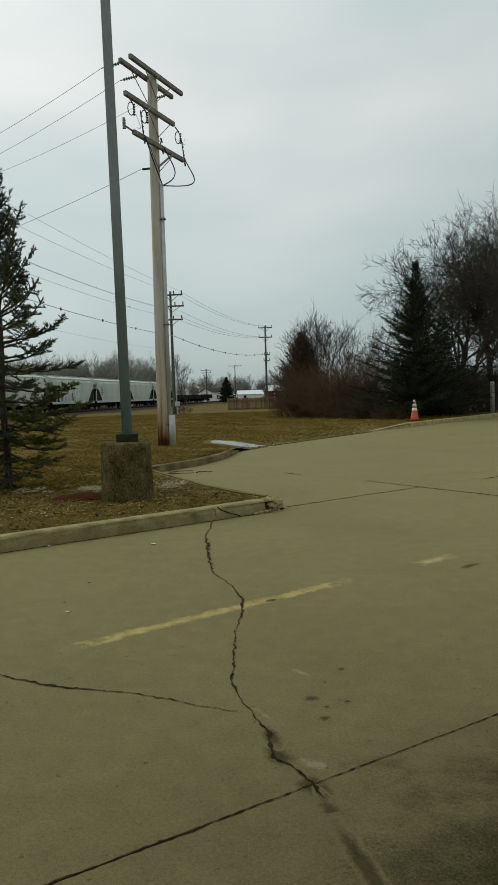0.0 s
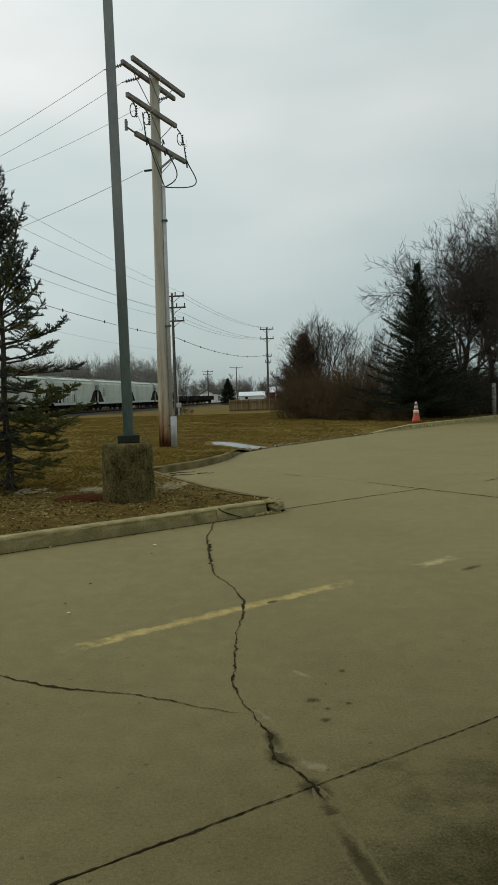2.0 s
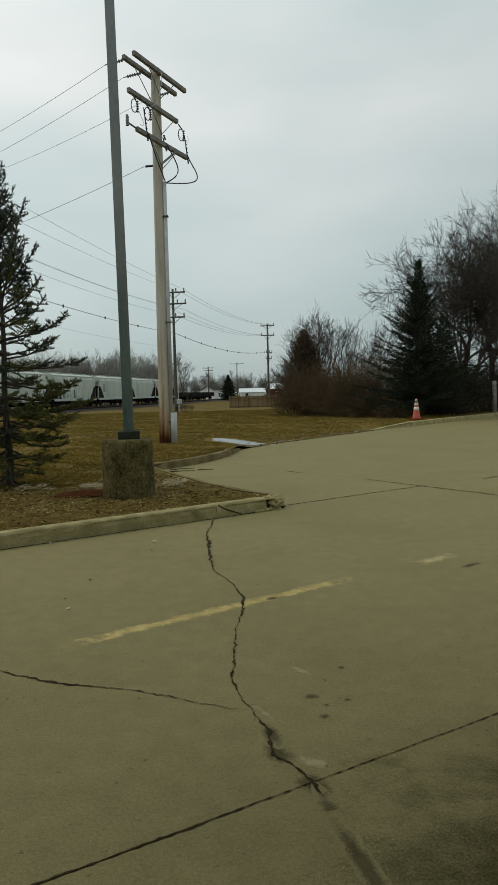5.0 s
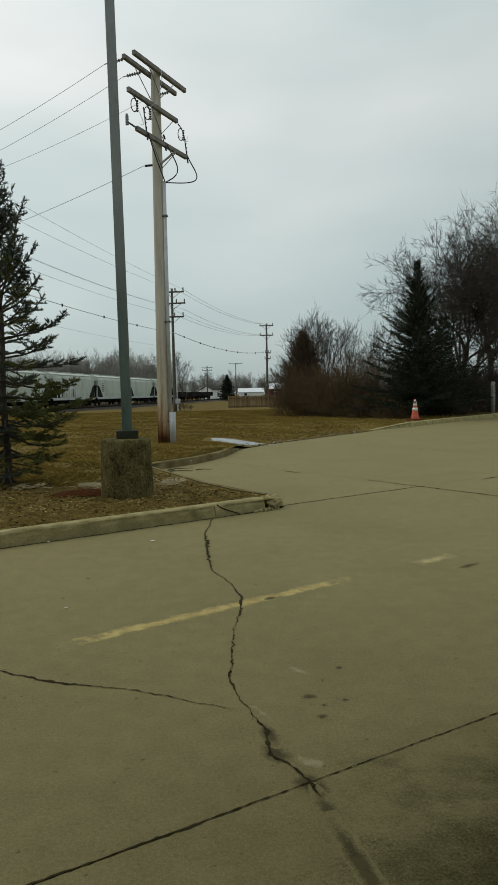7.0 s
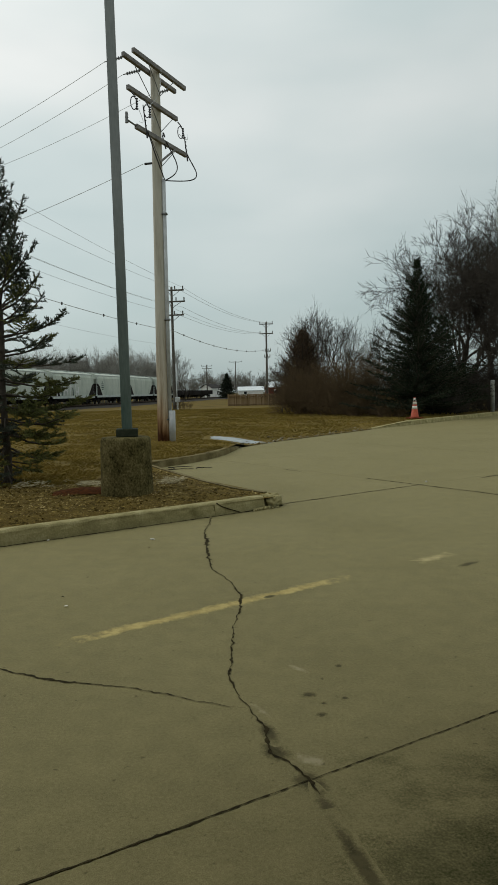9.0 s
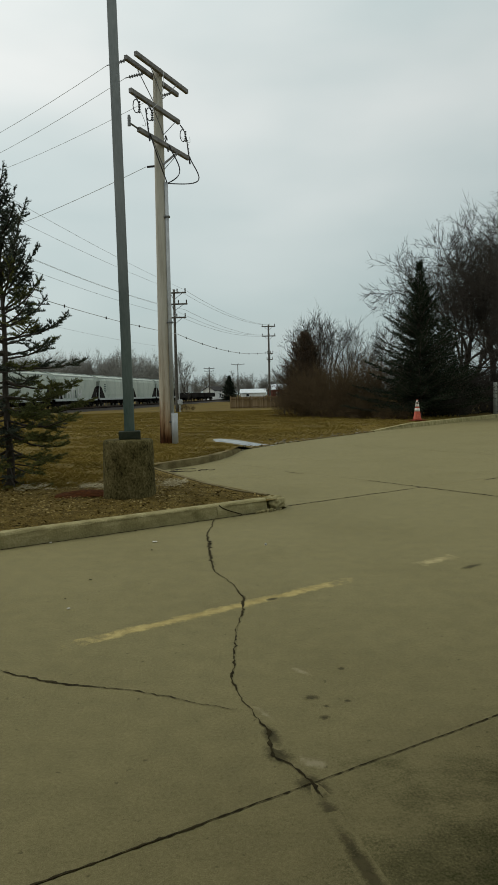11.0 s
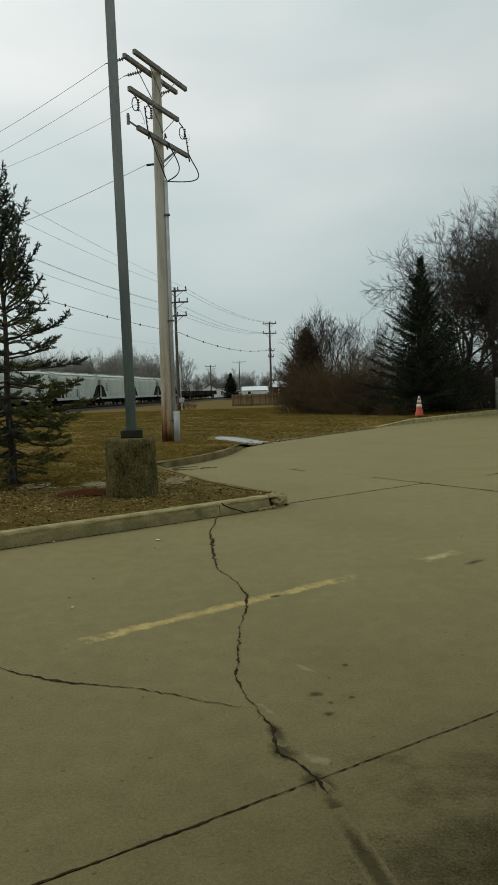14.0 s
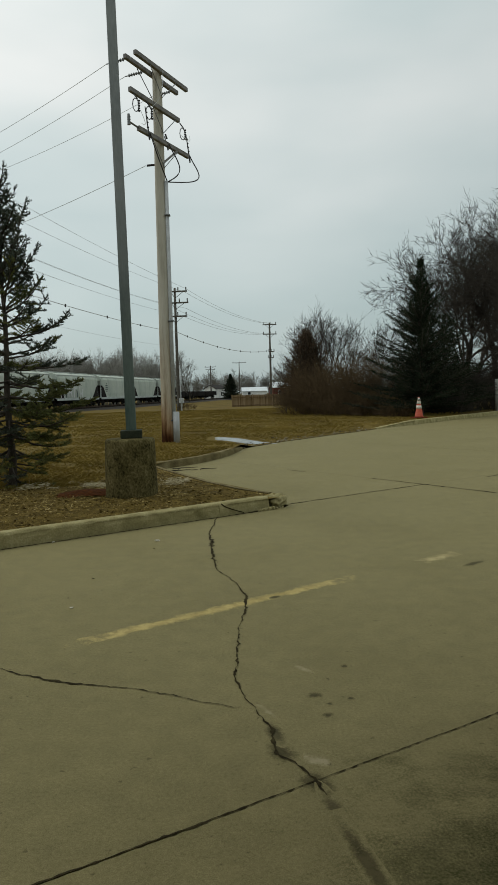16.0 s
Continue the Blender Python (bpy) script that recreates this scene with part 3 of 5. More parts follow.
    # damp spots and the wet hollow by the crossing of crack and joint
    for k, (x, y, a, b, tn) in enumerate([(0.25, 3.11, 0.05, 0.042, 0), (0.41, 3.07, 0.025, 0.024, 0), (0.43, 3.44, 0.026, 0.03, 0), (0.29, 2.91, 0.036, 0.03, 0),
                                       (0.31, 3.02, 0.022, 0.018, 0), (0.075, 2.61, 0.075, 0.11, 30), (0.055, 2.77, 0.045, 0.13, 15), (0.195, 2.39, 0.075, 0.11, 30),
                                       (0.255, 2.17, 0.042, 0.25, 14), (0.30, 1.98, 0.04, 0.26, 16), (0.12, 4.66, 0.05, 0.03, 35), (1.72, 5.42, 0.17, 0.05, 40)]):
        patch("damp_spot", x, y, a, b, tn, 0.00040 + 0.00002 * k, DAMP, paving)
    for k, (x, y, a, b, tn) in enumerate([(0.03, 2.96, 0.025, 0.11, 30), (0.19, 2.55, 0.12, 0.05, -20), (0.22, 3.42, 0.03, 0.09, 40)]):
        patch("worn_patch", x, y, a, b, tn, 0.00030 + 0.00002 * k, WORN_PALE, paving)
    # paints the dark near right corner of the paving as a soft-edged film
    patch("shade_film", 1.12, 1.50, 1.45, 1.62, -10, 0.0002, CORNER_SHADE, paving, "broad dark green shade painted on the slab's near corner")
    # what is left of the yellow bay line
    for k, (u0, u1, v, w, mt, tx) in enumerate([(1.24, 3.66, 3.768, 0.084, YELLOW, "faded yellow painted bay line"),
                                                (4.22, 4.76, 3.75, 0.105, FAINT_YELLOW, "last patch of the faded bay line")]):
        c = lot((u0 + u1) / 2, v)
        patch("bay_line", c.x, c.y, (u1 - u0) / 2, w, 35.2, 0.0005 + 0.00003 * k, mt, paving, tx)


def kerb_piece(bm, a, b, height=0.15, width=0.15, chip=0, end=None):
    """One length of kerb: battered face, rounded nose, from a to b along its foot; the bank lies to its left."""
    a, b = Vector(a), Vector(b)
    d = (b - a).normalized()
    s = Vector((-d.y, d.x, 0))
    prof = [(0.0, -0.06), (0.0, 0.0), (0.012, height * 0.55), (0.022, height - 0.022), (0.034, height - 0.007), (0.052, height), (width, height), (width, -0.06)]
    rng = random.Random(chip)
    n = max(2, int((b - a).length / 0.09))
    loops = []
    for i in range(n + 1):
        p = a + (b - a) * (i / n)
        low = 1 + ((end / height if end else 1) - 1) * i / n
        row = []
        for k, (o, z) in enumerate(prof):
            j = rnd(rng, -0.006, 0.006) if 2 <= k <= 5 else 0
            row.append(bm.verts.new(p + s * (o + j) + Vector((0, 0, (z * low if z > 0 else z) + (j if k in (3, 4, 5) else 0)))))
        loops.append(row)
    for p, q in zip(loops, loops[1:]):
        for k in range(len(prof) - 1):
            bm.faces.new((p[k], q[k], q[k + 1], p[k + 1]))
    bm.faces.new(loops[0])
    bm.faces.new(loops[-1][::-1])
    bmesh.ops.recalc_face_normals(bm, faces=bm.faces[:])


def build_kerbs():
    kerb = tagged(base("kerb"), "weathered concrete kerb along a planting bed, broken at its end", "kerb", kind="structure")
    foot = lambda u: tuple(lot(u, 6.62))
    cuts = [-21, -15, -9, -6.0, -3.0, 1.36, 4.18]
    for k, (u0, u1) in enumerate(zip(cuts, cuts[1:])):
        bm = bmesh.new()
        kerb_piece(bm, foot(u0 + 0.004), foot(u1 - (0.0005 if u1 == 4.18 else 0.004)), chip=k)
        part("kerb_length", bm, KERB, kerb)
    bm = bmesh.new()                                   # the cracked length and the broken lump at the corner
    kerb_piece(bm, tuple(lot(4.1805, 6.62)), tuple(lot(4.90, 6.64)), height=0.150, chip=31)
    part("kerb_length", bm, KERB, kerb, "cracked kerb length that has shifted")
    bm = bmesh.new()
    bmesh.ops.create_icosphere(bm, subdivisions=4, radius=0.5)
    for v in bm.verts:
        c = v.co.copy()
        k = max(abs(c.x), abs(c.y), abs(c.z)) / 0.5
        v.co = c / (0.35 + 0.65 * k)
        rough = noise.noise(c * 5) * 0.34 + noise.noise(c * 13) * 0.20 + noise.noise(c * 30) * 0.08
        v.co = Vector((v.co.x * 0.235, v.co.y * 0.20, v.co.z * 0.165)) * (1 + rough)
    ob = part("broken_end", bm, KERB, kerb, "broken kerb lump with exposed gravel", smooth=True)
    ob.matrix_basis = Matrix.Translation(lot(5.06, 6.735, 0.058)) @ pose(0, 0, 0, 6, -7, 30)
    bm = bmesh.new()                                   # block in the dirt colour, painting the shade of the gap before the lump
    box(bm, (0.05, 0.13, 0.10), bevel=0.02)
    ob = part("gap_shade_block", bm, DIRT, kerb)
    ob.matrix_basis = Matrix.Translation(lot(4.93, 6.735, 0.03)) @ pose(0, 0, 0, 0, 0, 35)
    rng = random.Random(12)
    for k in range(14):
        bm = bmesh.new()
        r = rnd(rng, 0.012, 0.028)
        bmesh.ops.create_icosphere(bm, subdivisions=1, radius=r)
        for v in bm.verts:
            v.co += Vector([rnd(rng, -0.3, 0.3) * r for _ in range(3)])
        ob = part("rubble", bm, KERB, kerb)
        ob.matrix_basis = Matrix.Translation(lot(rnd(rng, 4.70, 5.10), 6.60 + rnd(rng, -0.02, 0.015), r * 0.5))
    # dark split through the kerb
    sv, sf = [], []
    for k in range(9):
        q = k / 8
        c = lot(4.20 + 0.28 * q + 0.02 * math.sin(k * 2.1), 0)
        h = 0.146 - 0.135 * q ** 0.7
        o = 6.612 + 0.022 * min(1, h / 0.13)
        sv += [tuple(lot(4.20 + 0.30 * q, o, h - 0.004)), tuple(lot(4.211 + 0.30 * q, o, h + 0.005))]
    for k in range(8):
        sf.append((2 * k, 2 * k + 2, 2 * k + 3, 2 * k + 1))
    raw("split", sv, sf, DIRT, kerb, "dark split in the kerb face")
    # the kerb on the far side of the bed, and round the end of the lawn
    back = [(0.25, 8.72), (-0.10, 9.14), (-0.62, 10.05), (-1.42, 11.75), (-1.87, 12.76)]
    bed_kerb = tagged(base("bed_kerb"), "low concrete kerb behind the planting bed", "kerb", kind="structure")
    for k, (a, b) in enumerate(zip(back, back[1:])):
        bm = bmesh.new()
        kerb_piece(bm, (*a, 0), (*b, 0), height=0.14, width=0.11, chip=60 + k)
        part("kerb_length", bm, STAINED_KERB, bed_kerb)
    lawn_kerb = tagged(base("lawn_kerb"), "curved concrete kerb at the edge of the lawn", "kerb", kind="structure")
    arc = [(-1.9, 12.95), (-1.62, 13.22), (-1.06, 14.07), (-0.70, 14.95), (-0.46, 15.9), (-0.30, 16.9), (-0.235, 17.6)]
    for k, (a, b) in enumerate(zip(arc, arc[1:])):
        bm = bmesh.new()
        h = (0.15, 0.15, 0.15, 0.15, 0.14, 0.09, 0.03)
        kerb_piece(bm, (*a, 0), (*b, 0), height=h[k] * 0.93, width=0.12, chip=70 + k, end=h[k + 1] * 0.93)
        part("kerb_length", bm, STAINED_KERB, lawn_kerb)
    drive_kerb = tagged(base("drive_kerb"), "concrete kerb along the drive beside the trees", "kerb", kind="structure")
    run = [Vector(p + (0,)) for p in [(4.36, 24.33), (8.1, 28.9), (12.2, 33.9), (20.0, 43.4), (34.0, 60.5)]]
    k = 90
    for a, b in zip(run, run[1:]):
        n = max(1, round((b - a).length / 3.0))
        for i in range(n):
            bm = bmesh.new()
            kerb_piece(bm, a + (b - a) * (i / n), a + (b - a) * ((i + 0.997) / n), height=0.17 if k > 90 else 0.03, width=0.2, chip=k, end=0.17)
            part("kerb_length", bm, KERB, drive_kerb)
            k += 1


BED = [(-9.0, 1.95), (-2.52, 6.60), (-0.46, 8.05), (0.16, 8.55), (-0.30, 9.10), (-0.78, 9.98), (-1.56, 11.62), (-2.0, 12.55),
       (-2.3, 12.3), (-2.25, 10.9), (-2.45, 10.0), (-3.1, 9.75), (-3.9, 9.8), (-5.2, 9.4), (-9.0, 6.2)]


def in_poly(x, y, poly):
    hit = False
    for (x0, y0), (x1, y1) in zip(poly, poly[1:] + poly[:1]):
        if (y0 > y) != (y1 > y) and x < (x1 - x0) * (y - y0) / (y1 - y0) + x0:
            hit = not hit
    return hit


def edge_gap(x, y, poly):
    best = 9e9
    p = Vector((x, y))
    for a, b in zip(poly, poly[1:] + poly[:1]):
        a, b = Vector(a), Vector(b)
        k = max(0, min(1, (p - a).dot(b - a) / (b - a).length_squared))
        best = min(best, (p - a - (b - a) * k).length)
    return best


def bed_height(x, y):
    return 0.128 + 0.028 * smooth(0, 0.5, edge_gap(x, y, BED)) + 0.018 * noise.noise((x * 3, y * 3, 1))


def build_bed():
    bm = bmesh.new()
    bm.faces.new([bm.verts.new((x, y, 0.1)) for x, y in BED])
    bmesh.ops.triangulate(bm, faces=bm.faces[:])
    for _ in range(5):
        long = [e for e in bm.edges if e.calc_length() > 0.22]
        if not long:
            break
        bmesh.ops.subdivide_edges(bm, edges=long, cuts=1)
        bmesh.ops.triangulate(bm, faces=[f for f in bm.faces if len(f.verts) > 3])
    for v in bm.verts:
        v.co.z = bed_height(v.co.x, v.co.y)
    tagged(part("planting_bed", bm, SOIL, smooth=True), "planting bed covered in dead leaves and bark mulch", "planting bed", kind="structure")
    rng = random.Random(8)
    s = Sticks()
    for k in range(36000):
        x, y = rnd(rng, -6.5, 0.3), rnd(rng, 4.5, 12.7)
        if not in_poly(x, y, BED):
            continue
        w = rnd(rng, 0, 6.28)
        d = Vector((math.cos(w), math.sin(w), rnd(rng, -0.1, 0.45))).normalized()
        p = Vector((x, y, bed_height(x, y) + rnd(rng, 0.0, 0.018)))
        ln = rnd(rng, 0.014, 0.050)
        nrm = Vector((rnd(rng, -0.6, 0.6), rnd(rng, -0.6, 0.6), 1))
        s.leaf(p, d, ln, ln * rnd(rng, 0.25, 0.7), nrm)
        s.leaf(p + d * ln * 0.6, (d * -0.8 + Vector((0, 0, 0.2))).normalized(), ln * 0.8, ln * 0.4, nrm)
    tagged(s.link("leaf_litter", CHIPS), "loose dead leaves and bark chips on the bed", "leaf litter", kind="stuff")
    bm = bmesh.new()
    bmesh.ops.create_grid(bm, x_segments=24, y_segments=16, size=1)
    for q in bm.verts:
        x, y = q.co.x, q.co.y
        r = math.hypot(x, y)
        q.co = Vector((x * 0.40, y * 0.26, max(-0.03, 0.045 * (1 - r * r)) + 0.012 * noise.noise((x * 6, y * 6, 2))))
    ob = part("mulch_mound", bm, RED_MULCH, smooth=True)
    ob.matrix_basis = pose(-2.12, 8.86, 0.172, 0, 0, 10)
    tagged(ob, "low heap of dark red mulch on the planting bed", "mulch")


def dry_stalks():
    """Pale flattened stalks where the bed meets the lawn."""
    rng = random.Random(15)
    s = Sticks()
    line = [Vector((-3.3, 9.70, 0)), Vector((-2.5, 9.66, 0)), Vector((-1.95, 9.70, 0)), Vector((-1.25, 9.75, 0)), Vector((-0.95, 9.85, 0))]
    for k in range(1500):
        f = rng.random() * 3.999
        p = line[int(f)].lerp(line[int(f) + 1], f % 1) + Vector((0, rng.gauss(0, 0.16), 0))
        if noise.noise((p.x * 3, p.y * 2, 8)) < -0.05:
            continue
        p.z = 0.155 + rnd(rng, 0, 0.03)
        w = rnd(rng, 0, 6.28)
        s.leaf(p, Vector((math.cos(w), math.sin(w) * 0.6, rnd(rng, -0.1, 0.35))).normalized(), rnd(rng, 0.04, 0.12), rnd(rng, 0.006, 0.014), Vector((0, -0.4, 1)))
    tagged(s.link("dry_stalks", STRAW), "pale flattened dry stalks between bed and lawn", "dry stalks", kind="stuff")


def build_grass():
    rng = random.Random(5)
    s = Sticks()
    count = 0
    while count < 150000:
        # denser near the camera
        y = 9.0 + 58.0 * rng.random() ** 2.0
        x = rnd(rng, -0.40, 0.30) * y
        if in_poly(x, y, BED) or (y < 13.2 and x > -2.4 and edge_gap(x, y, BED) < 0.3):
            continue
        t = x * SIDE.x + y * SIDE.y
        e = edge_at(t)
        r = (Vector((x, y, 0)) - e).dot(OUT)
        if r < 0.17 or (-1.3 < x < 0.6 and 0 < (x + 1.15) * 0.72 + (y - 19.4) * 0.69 + 0.25 and -0.62 < (x + 0.4) * 0.66 + (y - 19.05) * 0.75 < 0.75 and 17.5 < y < 20.6):
            continue
        count += 1
        if noise.noise((x * 0.8, y * 0.8, 3)) < -0.25 and rng.random() < 0.7:
            continue
        w = rnd(rng, 0, 6.28)
        d = Vector((math.cos(w) * 0.9, math.sin(w) * 0.9, rnd(rng, 0.15, 0.6))).normalized()
        ln = rnd(rng, 0.03, 0.075) * (1 + y / 50)
        s.leaf(Vector((x, y, lawn_height(x, y, r) - 0.004)), d, ln, 0.006 + 0.0006 * y, Vector((0, 1, 0.2)))
    tagged(s.link("grass", BLADES), "short dry winter grass of the lawn", "grass", kind="stuff")


# ---------------------------------------------------------------- street furniture
def lamp_post():
    p = base("lamp_post", pose(-1.55, 8.71, 0.135))
    bm = bmesh.new()
    loops = lathe(bm, [(0.335, -0.05), (0.33, 0.0), (0.325, 0.06), (0.318, 0.30), (0.315, 0.60), (0.312, 0.70), (0.304, 0.722), (0.290, 0.735), (0.10, 0.742)], 44)
    for v in bm.verts:
        if v.co.z < 0.735:
            k = 1 + 0.02 * noise.noise((v.co.x * 6, v.co.y * 6, v.co.z * 8)) + 0.012 * noise.noise(v.co * 22)
            v.co.x *= k
            v.co.y *= k
    part("concrete_base", bm, MOSSY, p, "stained concrete pier with moss and streaks", smooth=True)
    bm = bmesh.new()
    box(bm, (0.27, 0.27, 0.10), pose(0.025, 0, 0.79, 0, 0, 9), bevel=0.012, seg=2)
    part("base_cover", bm, COVER_PAINT, p, "square dark green cover of the pole's foot")
    bm = bmesh.new()
    box(bm, (0.128, 0.128, 8.2), pose(0, 0, 4.1, 0, 0, 9), bevel=0.014, seg=2)
    for v in bm.verts:
        k = 1 - 0.16 * v.co.z / 8.2
        v.co.x, v.co.y = v.co.x * k, v.co.y * k
    bmesh.ops.transform(bm, matrix=pose(0.025, 0, 0.78, 0, -0.42, 0), verts=bm.verts[:])
    part("pole", bm, GALV, p, "square grey-green steel pole with worn paint")
    bm = bmesh.new()
    box(bm, (0.02, 0.09, 0.16), pose(0.085, -0.02, 1.30, 0, 0, 9), bevel=0.006)
    part("hand_hole_cover", bm, GALV, p)
    return tagged(p, "grey-green steel lamp post on a round stained concrete pier", "lamp post")


def arm(bm, centre, d, length, w=0.095, h=0.12):
    a = math.degrees(math.atan2(d.y, d.x))
    box(bm, (length, w, h), Matrix.Translation(centre) @ pose(0, 0, 0, 0, 0, a), bevel=0.012)


def near_utility_pole():
    p = base("utility_pole", pose(-2.32, 19.0, 0.08, 0, 0.3, 0))
    bm = bmesh.new()
    lathe(bm, [(0.182, -0.2), (0.180, 0.0), (0.175, 0.3), (0.170, 0.62), (0.158, 3.0), (0.146, 5.5), (0.133, 8.0), (0.122, 9.9), (0.112, 9.95)], 20)
    for v in bm.verts:
        k = 1 + 0.02 * noise.noise((v.co.x * 12, v.co.y * 12, v.co.z * 0.8))
        v.co.x *= k
        v.co.y *= k
    part("shaft", bm, OLD_WOOD, p, "weathered grey wooden shaft", smooth=True)
    d = Vector((0.43, 0.903, 0)).normalized()
    n = Vector((-d.y, d.x, 0))
    arms = [(9.80, -0.17, 2.5, 0.0), (9.80, 0.17, 2.5, 0.05), (8.82, -0.16, 2.30, -0.36), (7.99, -0.16, 2.45, 0.03)]
    for z, off, ln, sh in arms:
        bm = bmesh.new()
        arm(bm, n * off + d * sh + Vector((0, 0, z)), d, ln)
        part("crossarm", bm, ARM_WOOD, p, "weathered grey wooden crossarm")
    for z, off in ((9.78, -0.2), (9.78, 0.2), (8.86, -0.2), (7.97, -0.2)):
        for e in (-0.62, 0.62):
            bm = bmesh.new()
            rod(bm, n * off + d * e + Vector((0, 0, z - 0.05)), n * (off * 0.75) + Vector((0, 0, z - 0.62)), 0.011, seg=6)
            part("brace", bm, STEEL, p)
    for e in (-1.05, -0.25, 1.12):                       # strain insulators of the dead-ended line
        bm = bmesh.new()
        q = n * 0.22 + d * e + Vector((0, 0, 9.8))
        for i in range(6):
            rod(bm, q + n * (0.10 + i * 0.075), q + n * (0.135 + i * 0.075), 0.045, 0.02, seg=8)
        rod(bm, q, q + n * 0.62, 0.014, seg=6)
        part("strain_insulator", bm, STEEL, p, "grey strain insulator string")
    for e in (-1.42, -0.85, 0.78):                         # fused cut-outs under the middle arm
        bm = bmesh.new()
        q = n * -0.20 + d * e + Vector((0, 0, 8.74))
        rod(bm, q, q + Vector((0, 0, -0.16)) + n * -0.12, 0.016, seg=6)
        c = q + n * -0.16 + Vector((0, 0, -0.33))
        for i in range(5):
            rod(bm, c + Vector((0, 0, 0.13 - i * 0.06)), c + Vector((0, 0, 0.10 - i * 0.06)), 0.034, 0.024, seg=8)
        o = (n * 0.35 - d * 0.8).normalized()
        ring = [c + o * (0.09 - 0.09 * math.cos(w)) + Vector((0, 0, 0.16 * math.sin(w))) for w in np.linspace(0, 2 * math.pi, 11)]
        for p0, p1 in zip(ring, ring[1:]):
            rod(bm, p0, p1, 0.012, seg=5)
        part("fuse_cutout", bm, BLACK, p, "dark fused cut-out with porcelain sheds")
    for e, hgt in ((-0.78, 0.62), (0.1, 0.16), (1.24, 0.55)):     # cable terminations on the lowest arm
        bm = bmesh.new()
        q = n * -0.22 + d * e + Vector((0, 0, 8.02))
        rod(bm, q + Vector((0, 0, -0.2)), q + Vector((-0.09, 0, hgt)), 0.022, 0.012, seg=8)
        for i in range(4):
            rod(bm, q + Vector((-0.03 - 0.01 * i, 0, 0.10 + i * hgt * 0.2)), q + Vector((-0.03 - 0.01 * i, 0, 0.12 + i * hgt * 0.2)), 0.030, 0.020, seg=8)
        rod(bm, q, q + n * 0.08, 0.012, seg=6)
        part("cable_termination", bm, BLACK, p, "black cable termination")
    bm = bmesh.new()                                     # post insulator on a bracket at the arm's end
    q = n * -0.16 + d * -1.2 + Vector((0, 0, 8.0))
    rod(bm, q, q - d * 0.36 + Vector((0, 0, 0.02)), 0.022, seg=8)
    for i in range(4):
        rod(bm, q - d * 0.38 + Vector((0, 0, -0.06 + 0.06 * i)), q - d * 0.39 + Vector((0, 0, 0.02 + 0.06 * i)), 0.045, 0.03, seg=10)
    part("bracket_insulator", bm, STEEL, p, "grey post insulator on a bracket")
    bm = bmesh.new()                                     # bolted brace from the arm down to the shaft
    rod(bm, n * -0.2 + d * 0.6 + Vector((0, 0, 7.95)), Vector((0.1, -0.1, 7.45)), 0.03, seg=6)
    part("brace", bm, ARM_WOOD, p)
    # slack cables down to the conduit
    foot = Vector((0.20, -0.05, 6.98))
    for e, bulge in ((-0.75, Vector((0.05, -0.2, 0))), (0.15, Vector((0.50, 0.1, 0))), (1.24, Vector((0.85, 0.8, 0)))):
        q = n * -0.22 + d * e + Vector((0, 0, 8.0))
        pts = []
        for i in range(17):
            k = i / 16
            c = q.lerp(foot, k) + bulge * math.sin(math.pi * k ** 1.15) * 0.6 + Vector((0, 0, -0.12 * math.sin(math.pi * k)))
            pts.append(c)
        st = Sticks()
        st.path(pts, [0.016] * 17, 6)
        st.link("slack_cable", BLACK, p, "black slack cable", True)
    for e0, z0, e1, z1 in ((-1.3, 8.35, -1.15, 8.1), (-0.75, 8.35, -0.75, 8.5), (0.62, 8.35, 1.2, 8.55), (-0.2, 9.75, -0.75, 8.6)):
        a = n * -0.32 + d * e0 + Vector((0, 0, z0))
        b = n * -0.24 + d * e1 + Vector((0, 0, z1))
        st = Sticks()
        st.path([a.lerp(b, i / 8) + (n * -0.12 + Vector((0, 0, -0.18))) * math.sin(math.pi * i / 8) for i in range(9)], [0.006] * 9, 4)
        st.link("jumper_wire", WIRE, p)
    bm = bmesh.new()
    rod(bm, (0.185, -0.09, 0.65), (0.165, -0.06, 7.0), 0.055, 0.05, seg=12)
    part("conduit", bm, CONDUIT, p, "pale grey cable conduit", smooth=True)
    bm = bmesh.new()
    rod(bm, (0.245, -0.11, 0.02), (0.243, -0.11, 0.86), 0.088, seg=16)
    part("cable_guard", bm, CONDUIT, p, "pale grey plastic cable guard", smooth=True)
    for z in (0.62, 3.3, 6.1):
        bm = bmesh.new()
        box(bm, (0.15, 0.15, 0.04), pose(0.175, -0.08, z), bevel=0.01)
        part("strap", bm, STEEL, p)
    bm = bmesh.new()
    rod(bm, (-0.12, 0.0, 7.45), (-0.34, 0.05, 7.45), 0.03, seg=8)
    part("wire_clamp", bm, BLACK, p)
    return tagged(p, "weathered wooden utility pole with crossarms, fuses and cables", "utility pole"), d, n


